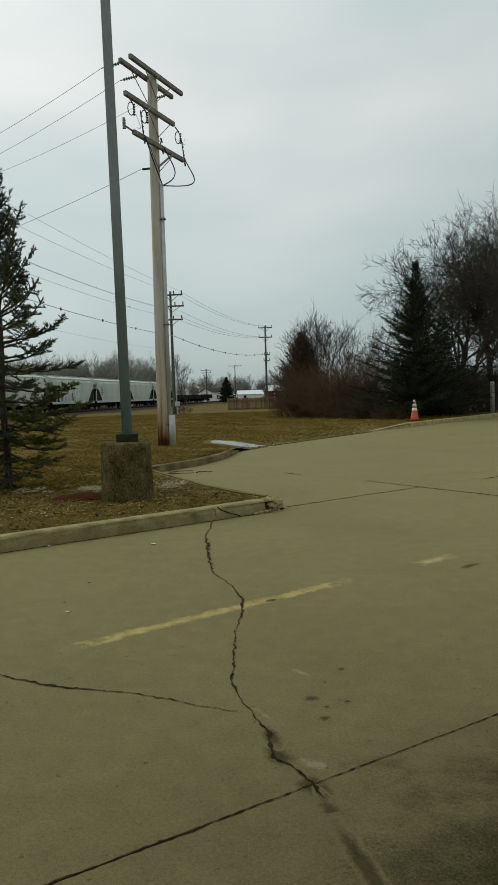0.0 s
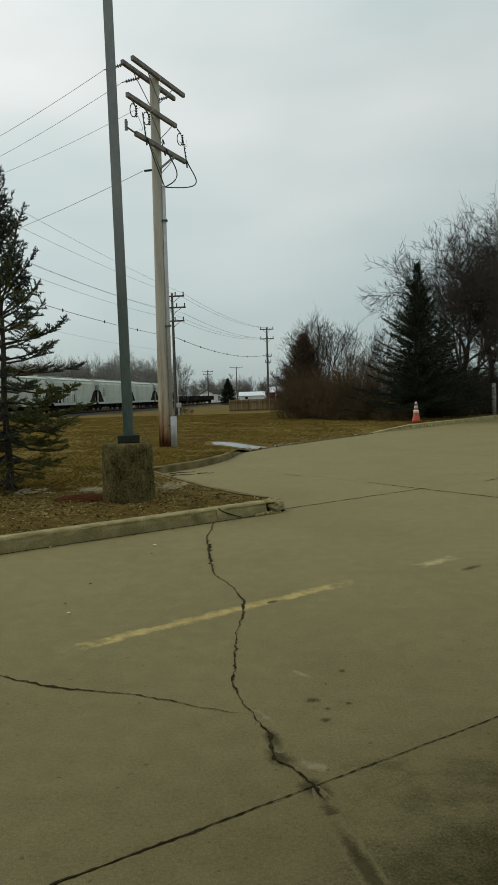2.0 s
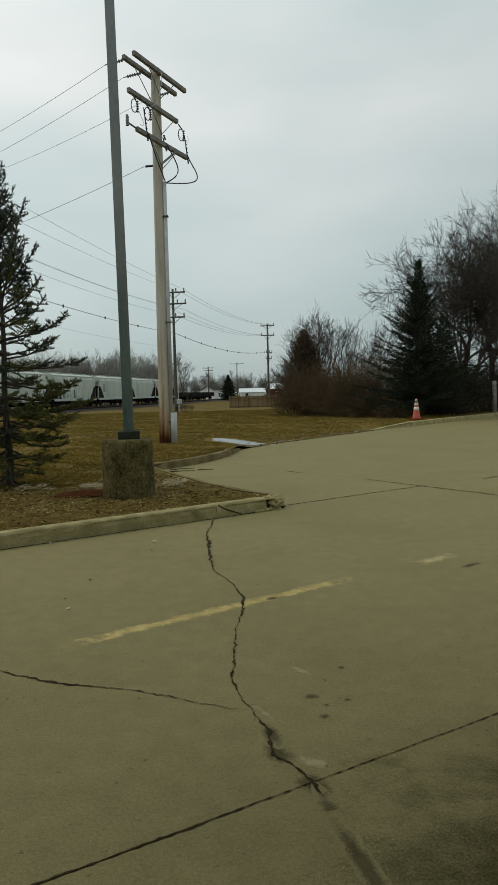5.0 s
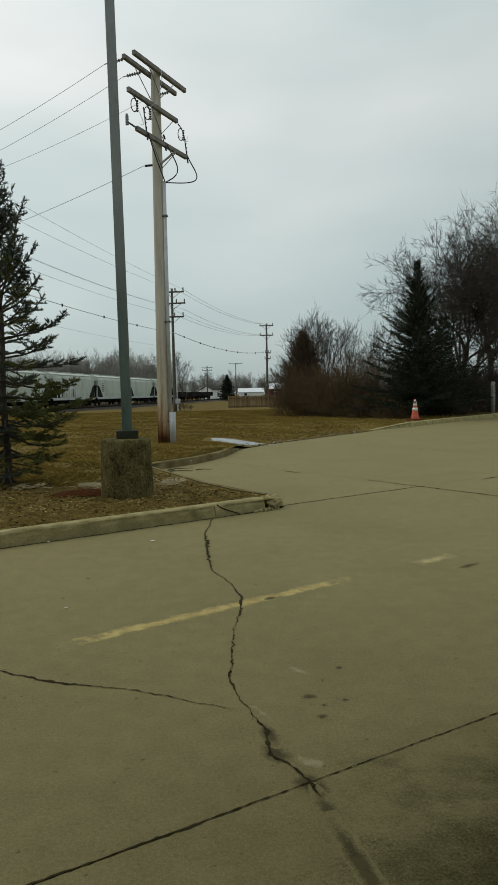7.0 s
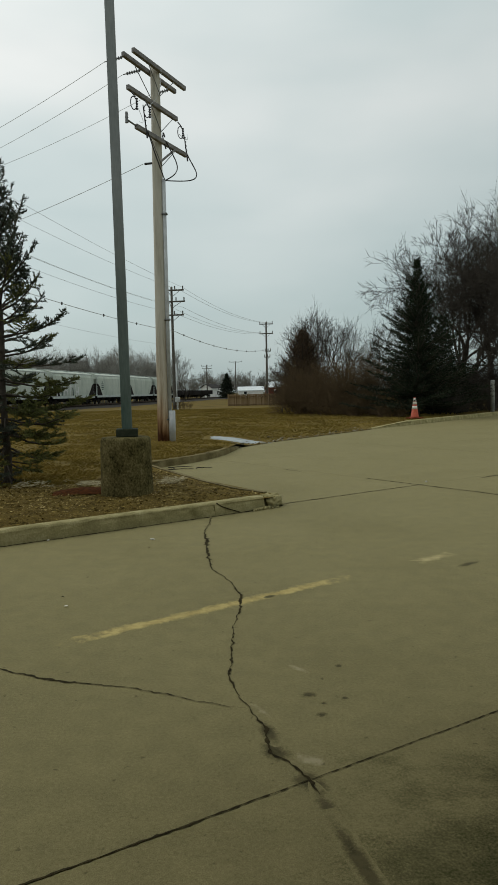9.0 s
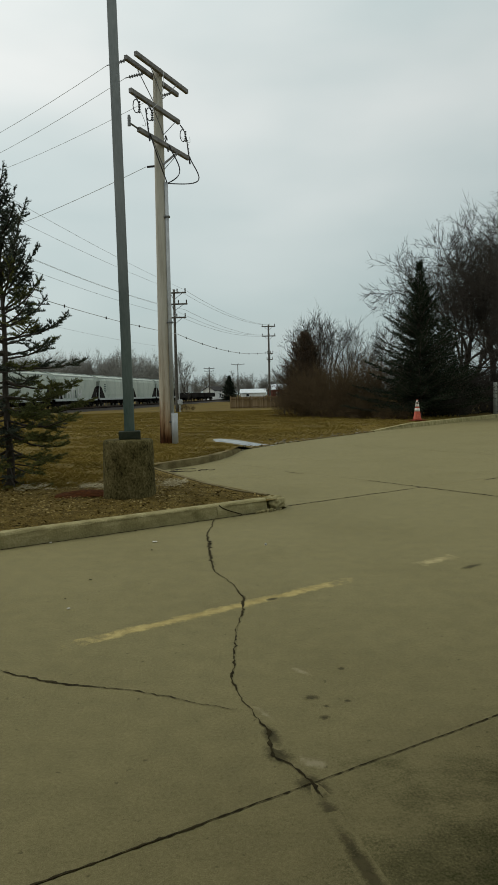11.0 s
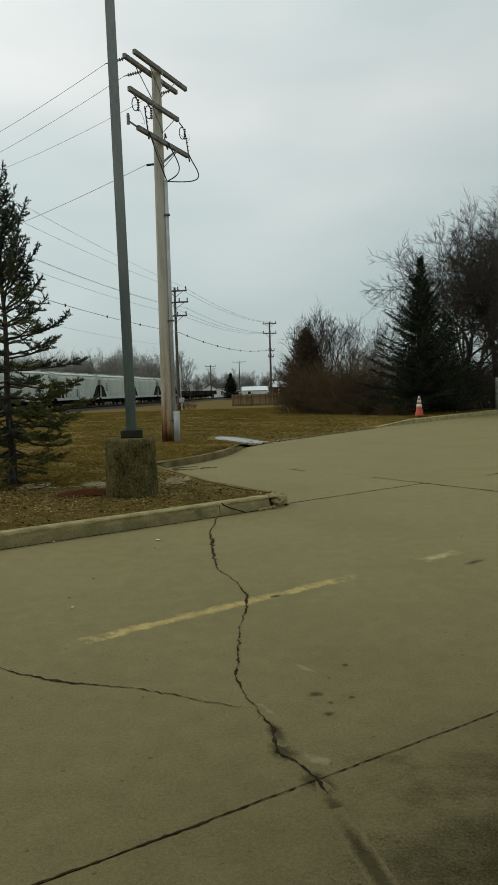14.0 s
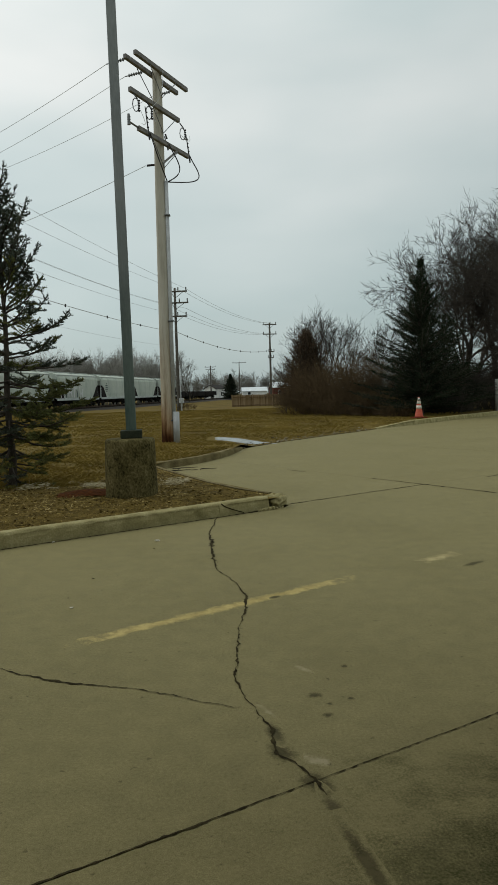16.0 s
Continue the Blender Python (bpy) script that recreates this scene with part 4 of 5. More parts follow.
def line_pole(name, place, height, d, arms, seed, label, r=0.15):
    p = base(name, pose(*place))
    bm = bmesh.new()
    lathe(bm, [(r * 1.15, -0.5), (r * 1.1, 0.5), (r * 0.85, height * 0.6), (r * 0.68, height)], 10)
    part("shaft", bm, FAR_WOOD, p, smooth=True)
    n = Vector((-d.y, d.x, 0))
    for z, ln, sh in arms:
        bm = bmesh.new()
        arm(bm, n * -0.16 + d * sh + Vector((0, 0, z)), d, ln, 0.10, 0.14)
        part("crossarm", bm, FAR_WOOD, p)
        for e in (-0.45, 0.45, 0.05):
            bm = bmesh.new()
            q = n * -0.16 + d * (sh + e * ln) + Vector((0, 0, z + 0.06))
            rod(bm, q, q + Vector((0, 0, 0.32)), 0.05, 0.06, seg=7)
            part("insulator", bm, FAR_WOOD, p)
        for e in (-0.3, 0.3):
            bm = bmesh.new()
            rod(bm, n * -0.18 + d * (sh + e * ln) + Vector((0, 0, z - 0.05)), Vector((0, 0, z - 0.6)), 0.025, seg=5)
            part("brace", bm, STEEL, p)
    return tagged(p, label, "utility pole", group="poles of the line by the railway")


def wire(a, b, sag, r, label, dampers=0, n=26):
    a, b = Vector(a), Vector(b)
    st = Sticks()
    pts = [a.lerp(b, i / n) + Vector((0, 0, -4 * sag * (i / n) * (1 - i / n))) for i in range(n + 1)]
    st.path(pts, [r] * (n + 1), 4)
    w = st.link("overhead_wire", WIRE)
    for k in range(dampers):
        q = (k + 0.5) / dampers
        c = a.lerp(b, q) + Vector((0, 0, -4 * sag * q * (1 - q)))
        bm = bmesh.new()
        box(bm, (0.10, 0.10, 0.22), Matrix.Translation(c), bevel=0.04)
        part("spacer", bm, BLACK, w)
    return tagged(w, label, "overhead wire", group="overhead wires")


def build_lines():
    pole, d, n = near_utility_pole()
    root = Vector((-2.32, 19.0, 0.08))
    far0, far2, far3 = Vector((-15.6, 30.1, -0.05)), Vector((-6.95, 66.0, -0.12)), Vector((3.0, 107.0, -0.35))
    line_pole("line_pole", far0, 12.9, Vector((0.9, -0.1, 0)).normalized(), [(12.6, 2.6, 0), (10.6, 2.6, 0), (9.6, 2.4, 0)], 1, "dark wooden pole with three crossarms beside the railway")
    line_pole("line_pole", far2, 11.5, Vector((0.97, -0.12, 0)).normalized(), [(11.15, 1.9, 0.25), (10.1, 1.9, 0.35), (8.85, 2.0, 0.15)], 2, "dark wooden pole with three crossarms and a pale riser pipe")
    line_pole("line_pole", far3, 12.3, Vector((1, 0, 0)), [(12.0, 2.1, 0), (10.55, 2.1, 0), (7.9, 0.9, 0.2), (7.0, 0.9, 0.1)], 3, "slim wooden pole with crossarms behind the fence", r=0.17)
    line_pole("line_pole", (-12.5, 215, -0.4), 10.4, Vector((1, 0, 0)), [(10.0, 3.4, 0), (9.2, 3.0, 0)], 4, "distant wooden pole with crossarms", r=0.2)
    line_pole("line_pole", (-4.4, 260, -0.4), 13.2, Vector((1, 0, 0)), [(13.0, 5.0, 0)], 5, "distant wooden pole with a wide crossarm", r=0.2)
    bm = bmesh.new()
    rod(bm, (-6.70, 65.8, -0.1), (-6.72, 65.8, 4.2), 0.05, seg=8)
    tagged(part("riser_pipe", bm, CONDUIT, smooth=True), "pale riser pipe on the dark pole", "pipe")
    bm = bmesh.new()
    box(bm, (0.44, 0.3, 0.46), pose(-6.62, 65.5, 0.82), bevel=0.04)
    box(bm, (0.14, 0.14, 0.75), pose(-6.62, 65.5, 0.25), bevel=0.02)
    tagged(part("meter_box", bm, CONDUIT), "pale grey meter box on a stub", "meter box")
    for e, zf in ((-1.05, 10.15), (-0.25, 9.75), (1.12, 9.95)):
        a = root + n * 0.84 + d * e + Vector((0.04, 0, 9.8))
        wire(a, far0 + Vector((0.8 * e, 0, zf)), 0.35, 0.007, "thin bare conductor of the crossing span")
    wire(root + Vector((-0.34, 0.05, 7.45)), far0 + Vector((0, 0, 7.2)), 0.3, 0.009, "lower wire of the crossing span")
    for (e, z0, z2, z3, sg) in ((0.8, 12.95, 11.45, 12.2, 0.35), (0.75, 11.85, 11.1, 12.2, 0.4), (-0.8, 10.85, 9.9, 10.75, 0.5), (0.8, 10.15, 9.6, 10.7, 0.6), (0.2, 9.65, 9.0, 10.7, 0.5)):
        wire(far0 + Vector((e, 0, z0)), far2 + Vector((e + 0.2, 0, z2)), sg, 0.010, "thin conductor along the railway")
        wire(far2 + Vector((e + 0.2, 0, z2)), far3 + Vector((e, 0, z3)), 0.8, 0.014, "thin conductor along the railway")
    wire(far0 + Vector((0.2, 0, 8.1)), far2 + Vector((0.2, 0, 7.35)), 0.4, 0.020, "thick spliced cable with spacers", 6)
    wire(far2 + Vector((0.2, 0, 7.35)), far3 + Vector((0, 0, 8.1)), 0.85, 0.028, "thick spliced cable with spacers", 8)
    wire(far0 + Vector((0.2, 0, 6.6)), far2 + Vector((0.2, 0, 6.0)), 0.4, 0.007, "faint lower telephone wire")


def traffic_cone():
    c = base("traffic_cone", pose(7.02, 29.3, 0.125, 0, 0, 20))
    bm = bmesh.new()
    box(bm, (0.52, 0.52, 0.05), pose(0, 0, 0.025), bevel=0.018, seg=2)
    part("foot", bm, RUBBER_FOOT, c, "square grimy dark red rubber foot")
    bm = bmesh.new()
    lathe(bm, [(0.20, 0.04), (0.165, 0.10), (0.045, 0.86), (0.035, 0.885), (0.02, 0.885)], 24)
    part("body", bm, ORANGE, c, smooth=True)
    r = lambda z: 0.165 - 0.12 * (z - 0.10) / 0.76 + 0.004
    for z0, z1 in ((0.40, 0.53), (0.60, 0.70), (0.72, 0.855)):
        bm = bmesh.new()
        lathe(bm, [(r(z0), z0), (r(z1), z1)], 24)
        part("reflective_collar", bm, COLLAR, c, "scuffed off-white reflective collar", smooth=True)
    return tagged(c, "faded orange traffic cone with off-white collars, at the kerb", "traffic cone")


def bollard():
    bm = bmesh.new()
    lathe(bm, [(0.11, -0.2), (0.11, 1.52), (0.10, 1.57), (0.07, 1.59)], 20)
    ob = part("bollard", bm, POST, smooth=True)
    ob.matrix_basis = pose(12.56, 35.7, 0.14)
    return tagged(ob, "pale round post standing behind the kerb", "bollard")


def build_shade_walls():
    """Unseen plain walls and an overhead slab, added to block sky from the near paving."""
    bm = bmesh.new()
    box(bm, (26.0, 0.3, 6.0), pose(-11.40, -1.76, 3.0))
    tagged(part("wall_shading_behind", bm, SHADE_WALL), "plain dark unseen wall added behind to shade the paving", "wall", kind="structure")
    bm = bmesh.new()
    box(bm, (9.5, 5.15, 0.35), pose(3.9, 0.62, 3.45))
    tagged(part("ceiling_shading", bm, SHADE_WALL), "plain dark unseen slab added overhead to shade the paving", "ceiling", kind="structure")
    bm = bmesh.new()
    box(bm, (0.3, 4.65, 6.0), pose(1.40, 0.72, 3.0))
    tagged(part("wall_shading_beside", bm, SHADE_WALL), "plain dark unseen wall added beside to shade the paving", "wall", kind="structure")


# ---------------------------------------------------------------- trees and brush
def grow(sticks, fine, rng, p, d, length, r, level, top, spread=0.55, gravity=0.05, split=3, nseg=4, fine_from=2, least=0.005, bend=0.16):
    """A limb with side limbs, down to twigs."""
    pts, radii = [p.copy()], [r]
    q, h = p.copy(), d.copy()
    tip = r * (0.55 if level < top else 0.35)
    for i in range(nseg):
        h = (h + Vector((rnd(rng, -1, 1), rnd(rng, -1, 1), rnd(rng, -0.6, 1))) * bend + Vector((0, 0, gravity))).normalized()
        q = q + h * (length / nseg)
        pts.append(q.copy())
        radii.append(r + (tip - r) * (i + 1) / nseg)
    (sticks if level < fine_from else fine).path(pts, radii, 6 if level == 0 else (4 if level == 1 else 3))
    if level >= top:
        return
    for k in range(split + (1 if level else 2)):
        f = rnd(rng, 0.35, 1.0) if k else 1.0
        i = min(nseg - 1, int(f * nseg))
        c = pts[i].lerp(pts[i + 1], f * nseg - i) if f < 1 else pts[-1]
        ax = (pts[i + 1] - pts[i]).normalized()
        w = rnd(rng, 0, 6.28)
        s = ax.cross(Vector((math.cos(w), math.sin(w), 0.3))).normalized()
        a = spread * rnd(rng, 0.55, 1.35) * (0.45 if k == 0 else 1)
        nd = (ax * math.cos(a) + s * math.sin(a)).normalized()
        grow(sticks, fine, rng, c, nd, length * rnd(rng, 0.5, 0.8), max(radii[i] * rnd(rng, 0.55, 0.75), least), level + 1, top, spread, gravity, split, max(2, nseg - 1), fine_from, least, bend)


def bare_tree(place, height, seed, label, top=5, spread=0.55, mat=None, r=None, lean=(0, 0), split=3, gravity=0.06, name="bare_tree", group="", least=0.006, bend=0.26):
    rng = random.Random(seed)
    s, f = Sticks(), Sticks()
    d = Vector((lean[0], lean[1], 1)).normalized()
    grow(s, f, rng, Vector((0, 0, -0.1)), d, height * 0.42, r or height * 0.017, 0, top, spread, gravity, split, 6, 2, least, bend)
    t = base(name, pose(*place))
    s.link("trunk", BARK, t, smooth=True)
    f.link("crown", mat or TWIGS, t)
    return tagged(t, label, "tree", group=group)


def shrub(place, height, width, seed, label, mat, stems=22, name="shrub", group="", twig=0.007, splay=0.95):
    """A many-stemmed leafless bush with fine arching twigs."""
    rng = random.Random(seed)
    s = Sticks()
    for k in range(int(stems * 0.84)):
        w, a = rnd(rng, 0, 6.28), rng.random() ** 0.6
        p = Vector((math.cos(w) * a * width * 0.30, math.sin(w) * a * width * 0.30, -0.05))
        d = Vector((math.cos(w) * a * splay + rnd(rng, -0.25, 0.25), math.sin(w) * a * splay + rnd(rng, -0.25, 0.25), 1)).normalized()
        grow(s, s, rng, p, d, height * rnd(rng, 0.34, 0.52) * (1 - 0.22 * a), twig * rnd(rng, 1.5, 2.8), 0, 3, 0.75, 0.02, 3, 3, 0)
    t = base(name, pose(*place))
    s.link("stem_clump", mat, t)
    return tagged(t, label, "shrub", group=group)


def conifer(place, height, width, seed, label, mat, levels, per_level, twig_len, needle, density, lift=0.0, name="spruce_tree", shape=1.0,
            category="tree", droop=0.25, spacing=0.33, shrink=0.55, ragged=0.0):
    """A trunk with whorls of branches that carry side twigs set with needles."""
    rng = random.Random(seed)
    wood, leaf = Sticks(), Sticks()
    tr = height * 0.014
    wood.path([Vector((0, 0, -0.1)), Vector((0.01, 0, height * 0.5)), Vector((0, 0.01, height * 0.99))], [tr, tr * 0.6, tr * 0.12], 8)
    up = Vector((0, 0, 1))

    def twig(p, d, ln):
        n = max(3, int(ln / needle * density))
        e = p + d * ln
        wood.path([p, e], [needle * 0.055, needle * 0.03], 3)
        for i in range(n):
            q = p.lerp(e, (i + rng.random()) / n)
            w = rnd(rng, 0, 6.28)
            s = d.cross(Vector((math.cos(w), math.sin(w), 0.4)))
            nd = (d * 0.75 + s.normalized() * 0.85 + up * 0.25).normalized()
            leaf.leaf(q, nd, needle * rnd(rng, 0.7, 1.2), needle * 0.27, Vector((rnd(rng, -1, 1), rnd(rng, -1, 1), rnd(rng, -1, 1))))
        leaf.leaf(e - d * needle * 0.3, d, needle * 1.2, needle * 0.25, Vector((0.3, 0.5, 1)))

    full = twig_len
    for lv in range(levels):
        f = (lv + 0.5) / levels
        twig_len = full * (1 - shrink * f)
        z = height * (0.04 + 0.95 * f)
        reach = width * ((1 - f) ** shape) * 0.5 + twig_len * 0.15
        m = max(3, int(per_level * (1 - 0.4 * f)))
        w0 = rnd(rng, 0, 6.28)
        for k in range(m):
            w = w0 + 6.283 * k / m + rnd(rng, -0.25, 0.25)
            ln = reach * rnd(rng, 0.72 - ragged, 1.15 + ragged * 0.1)
            elev = lift + 0.75 * f + rnd(rng, -0.12, 0.12) - droop * (1 - f)
            d = Vector((math.cos(w) * math.cos(elev), math.sin(w) * math.cos(elev), math.sin(elev)))
            p0 = Vector((0, 0, z + rnd(rng, -0.04, 0.04) * height * 0.5))
            pts = []
            for i in range(6):
                q = i / 5
                pts.append(p0 + d * (ln * q) + up * (ln * 0.16 * q * q))
            wood.path(pts, [tr * 0.22 * (1 - 0.8 * i / 5) + needle * 0.05 for i in range(6)], 4)
            bare = 0.12
            steps = max(2, int(ln * (1 - bare) / (twig_len * spacing)))
            for i in range(steps):
                q = bare + (1 - bare) * (i + 0.5) / steps
                j = min(4, int(q * 5))
                c = pts[j].lerp(pts[j + 1], q * 5 - j)
                ax = (pts[j + 1] - pts[j]).normalized()
                sd = ax.cross(up).normalized()
                for sg in (-1, 1):
                    td = (ax * 0.75 + sd * sg * rnd(rng, 0.5, 1.0) + up * rnd(rng, -0.25, 0.25)).normalized()
                    twig(c, td, twig_len * (1 - 0.45 * q) * rnd(rng, 0.6, 1.15))
            twig(pts[-1], (pts[-1] - pts[-2]).normalized(), twig_len * 0.6)
    t = base(name, pose(*place))
    wood.link("trunk", BARK, t, smooth=True)
    leaf.link("crown", mat, t)
    return tagged(t, label, category)


def build_left_spruce():
    """A young spruce: a dense upswept top, thin open boughs at mid height, heavy drooping boughs below."""
    rng = random.Random(7)
    wood, green, dark = Sticks(), Sticks(), Sticks()
    up = Vector((0, 0, 1))
    # height on the trunk, reach, rise in degrees, fullness, spray width
    form = np.array([(0.15, 0.55, -14, 0.8, 0.30), (0.55, 0.85, -8, 0.9, 0.36), (0.95, 1.30, -3, 0.95, 0.42), (1.35, 1.14, 3, 0.9, 0.42), (1.75, 1.02, 10, 0.72, 0.38),
                     (2.15, 1.05, 22, 0.66, 0.34), (2.50, 0.80, 33, 0.66, 0.28), (2.85, 0.56, 47, 0.95, 0.24), (3.35, 0.45, 50, 0.95, 0.21), (3.80, 0.31, 50, 1.0, 0.18), (4.35, 0.16, 58, 1.0, 0.12)])

    def brush(mesh, p, d, ln, thick=1.0):
        """A twig set all round with short needles."""
        e = p + d * ln
        wood.path([p, e], [0.0035, 0.002], 3)
        for i in range(int(ln * 210 * thick) + 3):
            q = p.lerp(e, (i + rng.random()) / (int(ln * 210 * thick) + 3))
            w = rnd(rng, 0, 6.28)
            sd = d.cross(Vector((math.cos(w), math.sin(w), 0.35)))
            if sd.length < 1e-3:
                continue
            nd = (d * 0.7 + sd.normalized() * 0.75 + up * 0.3).normalized()
            mesh.leaf(q, nd, rnd(rng, 0.026, 0.046), 0.0095, Vector((rnd(rng, -1, 1), rnd(rng, -1, 1), rnd(rng, -1, 1))))

    def bough(z, w, reach, rise, full, spray, mesh):
        flat = Vector((math.cos(w), math.sin(w), 0))
        ln = reach / max(0.35, math.cos(rise))
        n = 8
        pts = [Vector((0, 0, z))]
        for i in range(n):
            q = (i + 1) / n
            tilt = rise - 0.22 + 0.50 * q * q + rnd(rng, -0.10, 0.10)
            flat = (flat + Vector((-flat.y, flat.x, 0)) * rnd(rng, -0.10, 0.10)).normalized()
            pts.append(pts[-1] + (flat * math.cos(tilt) + up * math.sin(tilt)) * (ln / n))
        wood.path(pts, [0.016 * (1 - 0.8 * i / n) * (0.5 + 0.5 * ln) + 0.0025 for i in range(n + 1)], 5)
        bare = 0.12 + 0.38 * (1 - full) + (0.22 if z < 2.0 else 0.0)
        steps = max(3, int(ln * (1 - bare) / 0.046))
        for i in range(steps):
            q = bare + (1 - bare) * (i + 0.5) / steps
            j = min(n - 1, int(q * n))
            c = pts[j].lerp(pts[j + 1], q * n - j)
            ax = (pts[j + 1] - pts[j]).normalized()
            flank = ax.cross(up).normalized()
            over = flank.cross(ax)
            for sg in (-1, 1):
                if rng.random() > full * (0.5 + 0.6 * q):
                    continue
                roll = rnd(rng, -1.5, 1.5) if rise > 0.55 else rnd(rng, -0.35, 0.35)
                side = flank * math.cos(roll) + over * math.sin(roll)
                td = (ax * rnd(rng, 0.3, 0.75) + side * sg * rnd(rng, 0.7, 1.0) + up * rnd(rng, -0.1, 0.25)).normalized()
                tl = spray * rnd(rng, 0.55, 1.1) * (1.05 - 0.6 * q)
                brush(mesh, c, td, tl)
                if tl > 0.13:
                    for f in (0.35, 0.6, 0.8):
                        s2 = td.cross(up).normalized() * (1 if rng.random() < 0.5 else -1)
                        brush(mesh, c + td * (tl * f), (td * 0.8 + s2 * 0.7 + up * rnd(rng, -0.1, 0.4)).normalized(), tl * rnd(rng, 0.25, 0.5))
        brush(mesh, pts[-2], (pts[-1] - pts[-2]).normalized(), ln / n + 0.06, 1.2)

    wood.path([Vector((0.02 * math.sin(k * 1.7), 0.015 * math.cos(k * 2.1), -0.1 + 4.58 * k / 9)) for k in range(10)], [0.062 - 0.0062 * k for k in range(10)], 8)
    z = 0.12
    while z < 4.38:
        reach, rise, full, spray = [float(np.interp(z, form[:, 0], form[:, i])) for i in (1, 2, 3, 4)]
        m = 6
        w0 = rnd(rng, 0, 6.28)
        for k in range(m):
            bough(z + rnd(rng, -0.05, 0.05), w0 + 6.283 * k / m + rnd(rng, -0.3, 0.3), reach * rnd(rng, 0.58, 1.12), radians(rise + rnd(rng, -9, 9)), full * rnd(rng, 0.75, 1.1), spray,
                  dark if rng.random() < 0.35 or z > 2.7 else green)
        z += rnd(rng, 0.17, 0.23) if z < 2.7 else rnd(rng, 0.12, 0.17)
    brush(dark, Vector((0, 0, 4.38)), Vector((0.05, 0, 1)).normalized(), 0.34)
    t = base("spruce_tree", pose(-3.59, 10.25, 0.12))
    wood.link("trunk", BARK, t, smooth=True)
    green.link("crown", NEEDLES, t, "olive-green needle sprays of the lower boughs")
    dark.link("crown_top", SHADED_NEEDLES, t, "dense blue-green needles of the top, shade in their colour")
    return tagged(t, "young spruce with dense top and drooping lower boughs", "tree")


def build_right_trees():
    conifer((7.9, 32.4, 0.08), 7.25, 5.9, 11, "dark dense spruce beside the drive", DARK_NEEDLES, 34, 12, 0.55, 0.115, 4.6, lift=0.06, shape=1.1, shrink=0.66, ragged=0.36, droop=0.16)
    conifer((9.9, 35.4, 0.05), 4.9, 4.4, 12, "shorter dark spruce in the thicket", DARK_NEEDLES, 22, 10, 0.55, 0.14, 2.4, lift=0.0, shape=0.9, ragged=0.4)
    conifer((3.35, 42.0, 0.0), 4.75, 3.9, 13, "bronzed narrow cedar rising from the brush", CEDAR, 34, 14, 0.36, 0.11, 3.6, lift=0.5, name="cedar_tree", shape=0.62, shrink=0.15)
    tall = [((12.4, 41.5), 8.4, 41, (0.0, 0), 0.8), ((12.5, 40.0), 9.0, 21, (0.05, 0), 0.62), ((12.8, 43.0), 10.4, 22, (-0.10, 0), 0.8), ((15.0, 43.0), 10.9, 23, (0.02, 0), 0.75), ((16.2, 42.0), 11.0, 24, (-0.06, 0), 0.75),
            ((14.0, 40.0), 10.8, 26, (0.04, 0), 0.8), ((18.0, 44.0), 11.4, 27, (0, 0), 0.75), ((16.4, 40.6), 10.2, 28, (-0.06, 0), 0.8)]
    for (x, y), h, sd, ln, sp in tall:
        h *= 1.07
        bare_tree((x, y, -0.02), h, sd, "tall leafless tree with tangled grey twigs", top=6, spread=sp, lean=ln, split=3, gravity=-0.01, r=h * 0.021, least=0.0095, bend=0.27, group="bare trees by the drive")
    low = [((5.0, 47.0), 7.2, 31), ((6.6, 47.5), 6.2, 32), ((4.0, 45.5), 6.0, 33), ((8.2, 46.0), 5.8, 34), ((2.9, 46.0), 4.4, 35), ((2.2, 44.8), 3.6, 36), ((5.9, 45.0), 6.4, 37)]
    for (x, y), h, sd in low:
        bare_tree((x, y, -0.05), h, sd, "small leafless tree behind the brush", top=5, spread=0.62, split=3, gravity=0.05, group="small bare trees")
    k = 100
    for x, y, h, w in [(2.6, 40.4, 2.1, 2.4), (3.3, 39.2, 2.7, 2.8), (4.1, 38.0, 3.3, 3.2), (5.2, 37.0, 3.6, 3.2), (6.1, 35.6, 3.4, 3.0), (3.4, 41.0, 3.4, 3.0),
                       (4.8, 40.0, 4.0, 3.4), (6.4, 38.4, 4.4, 3.4), (7.2, 36.4, 4.3, 3.4), (3.2, 42.2, 1.9, 2.4), (6.0, 33.8, 1.5, 2.2), (6.6, 31.8, 1.0, 1.6), (5.6, 35.0, 1.6, 2.0), (4.4, 36.6, 1.6, 2.2)]:
        shrub((x, y, 0.0), h, w, k, "dense brown leafless brush at the lawn's edge", BRUSH, stems=34, group="brush at the lawn's edge")
        k += 1
    shrub((-6.1, 65.6, -0.1), 0.9, 2.2, 99, "low dry brush at the foot of a pole", BRUSH, stems=16)
    for x, y, h, w in [(9.3, 33.6, 1.9, 2.2), (10.6, 36.4, 2.8, 2.6), (13.0, 39.6, 2.6, 3.0), (15.0, 41.4, 2.8, 3.2), (16.6, 43.6, 3.0, 3.4), (11.4, 37.6, 3.0, 3.0), (13.4, 42.0, 3.6, 3.4),
                       (15.8, 45.2, 3.6, 3.6), (18.6, 45.4, 3.4, 3.6), (9.2, 36.5, 4.0, 3.2), (10.2, 38.5, 4.2, 3.4), (12.2, 41.0, 4.0, 3.4), (14.4, 44.0, 4.0, 3.6), (17.4, 46.5, 3.8, 3.8)]:
        shrub((x, y, 0.0), h, w, k, "dark tangled undergrowth beneath the bare trees", TWIGS, stems=30, group="undergrowth by the drive", twig=0.011, splay=0.7)
        k += 1


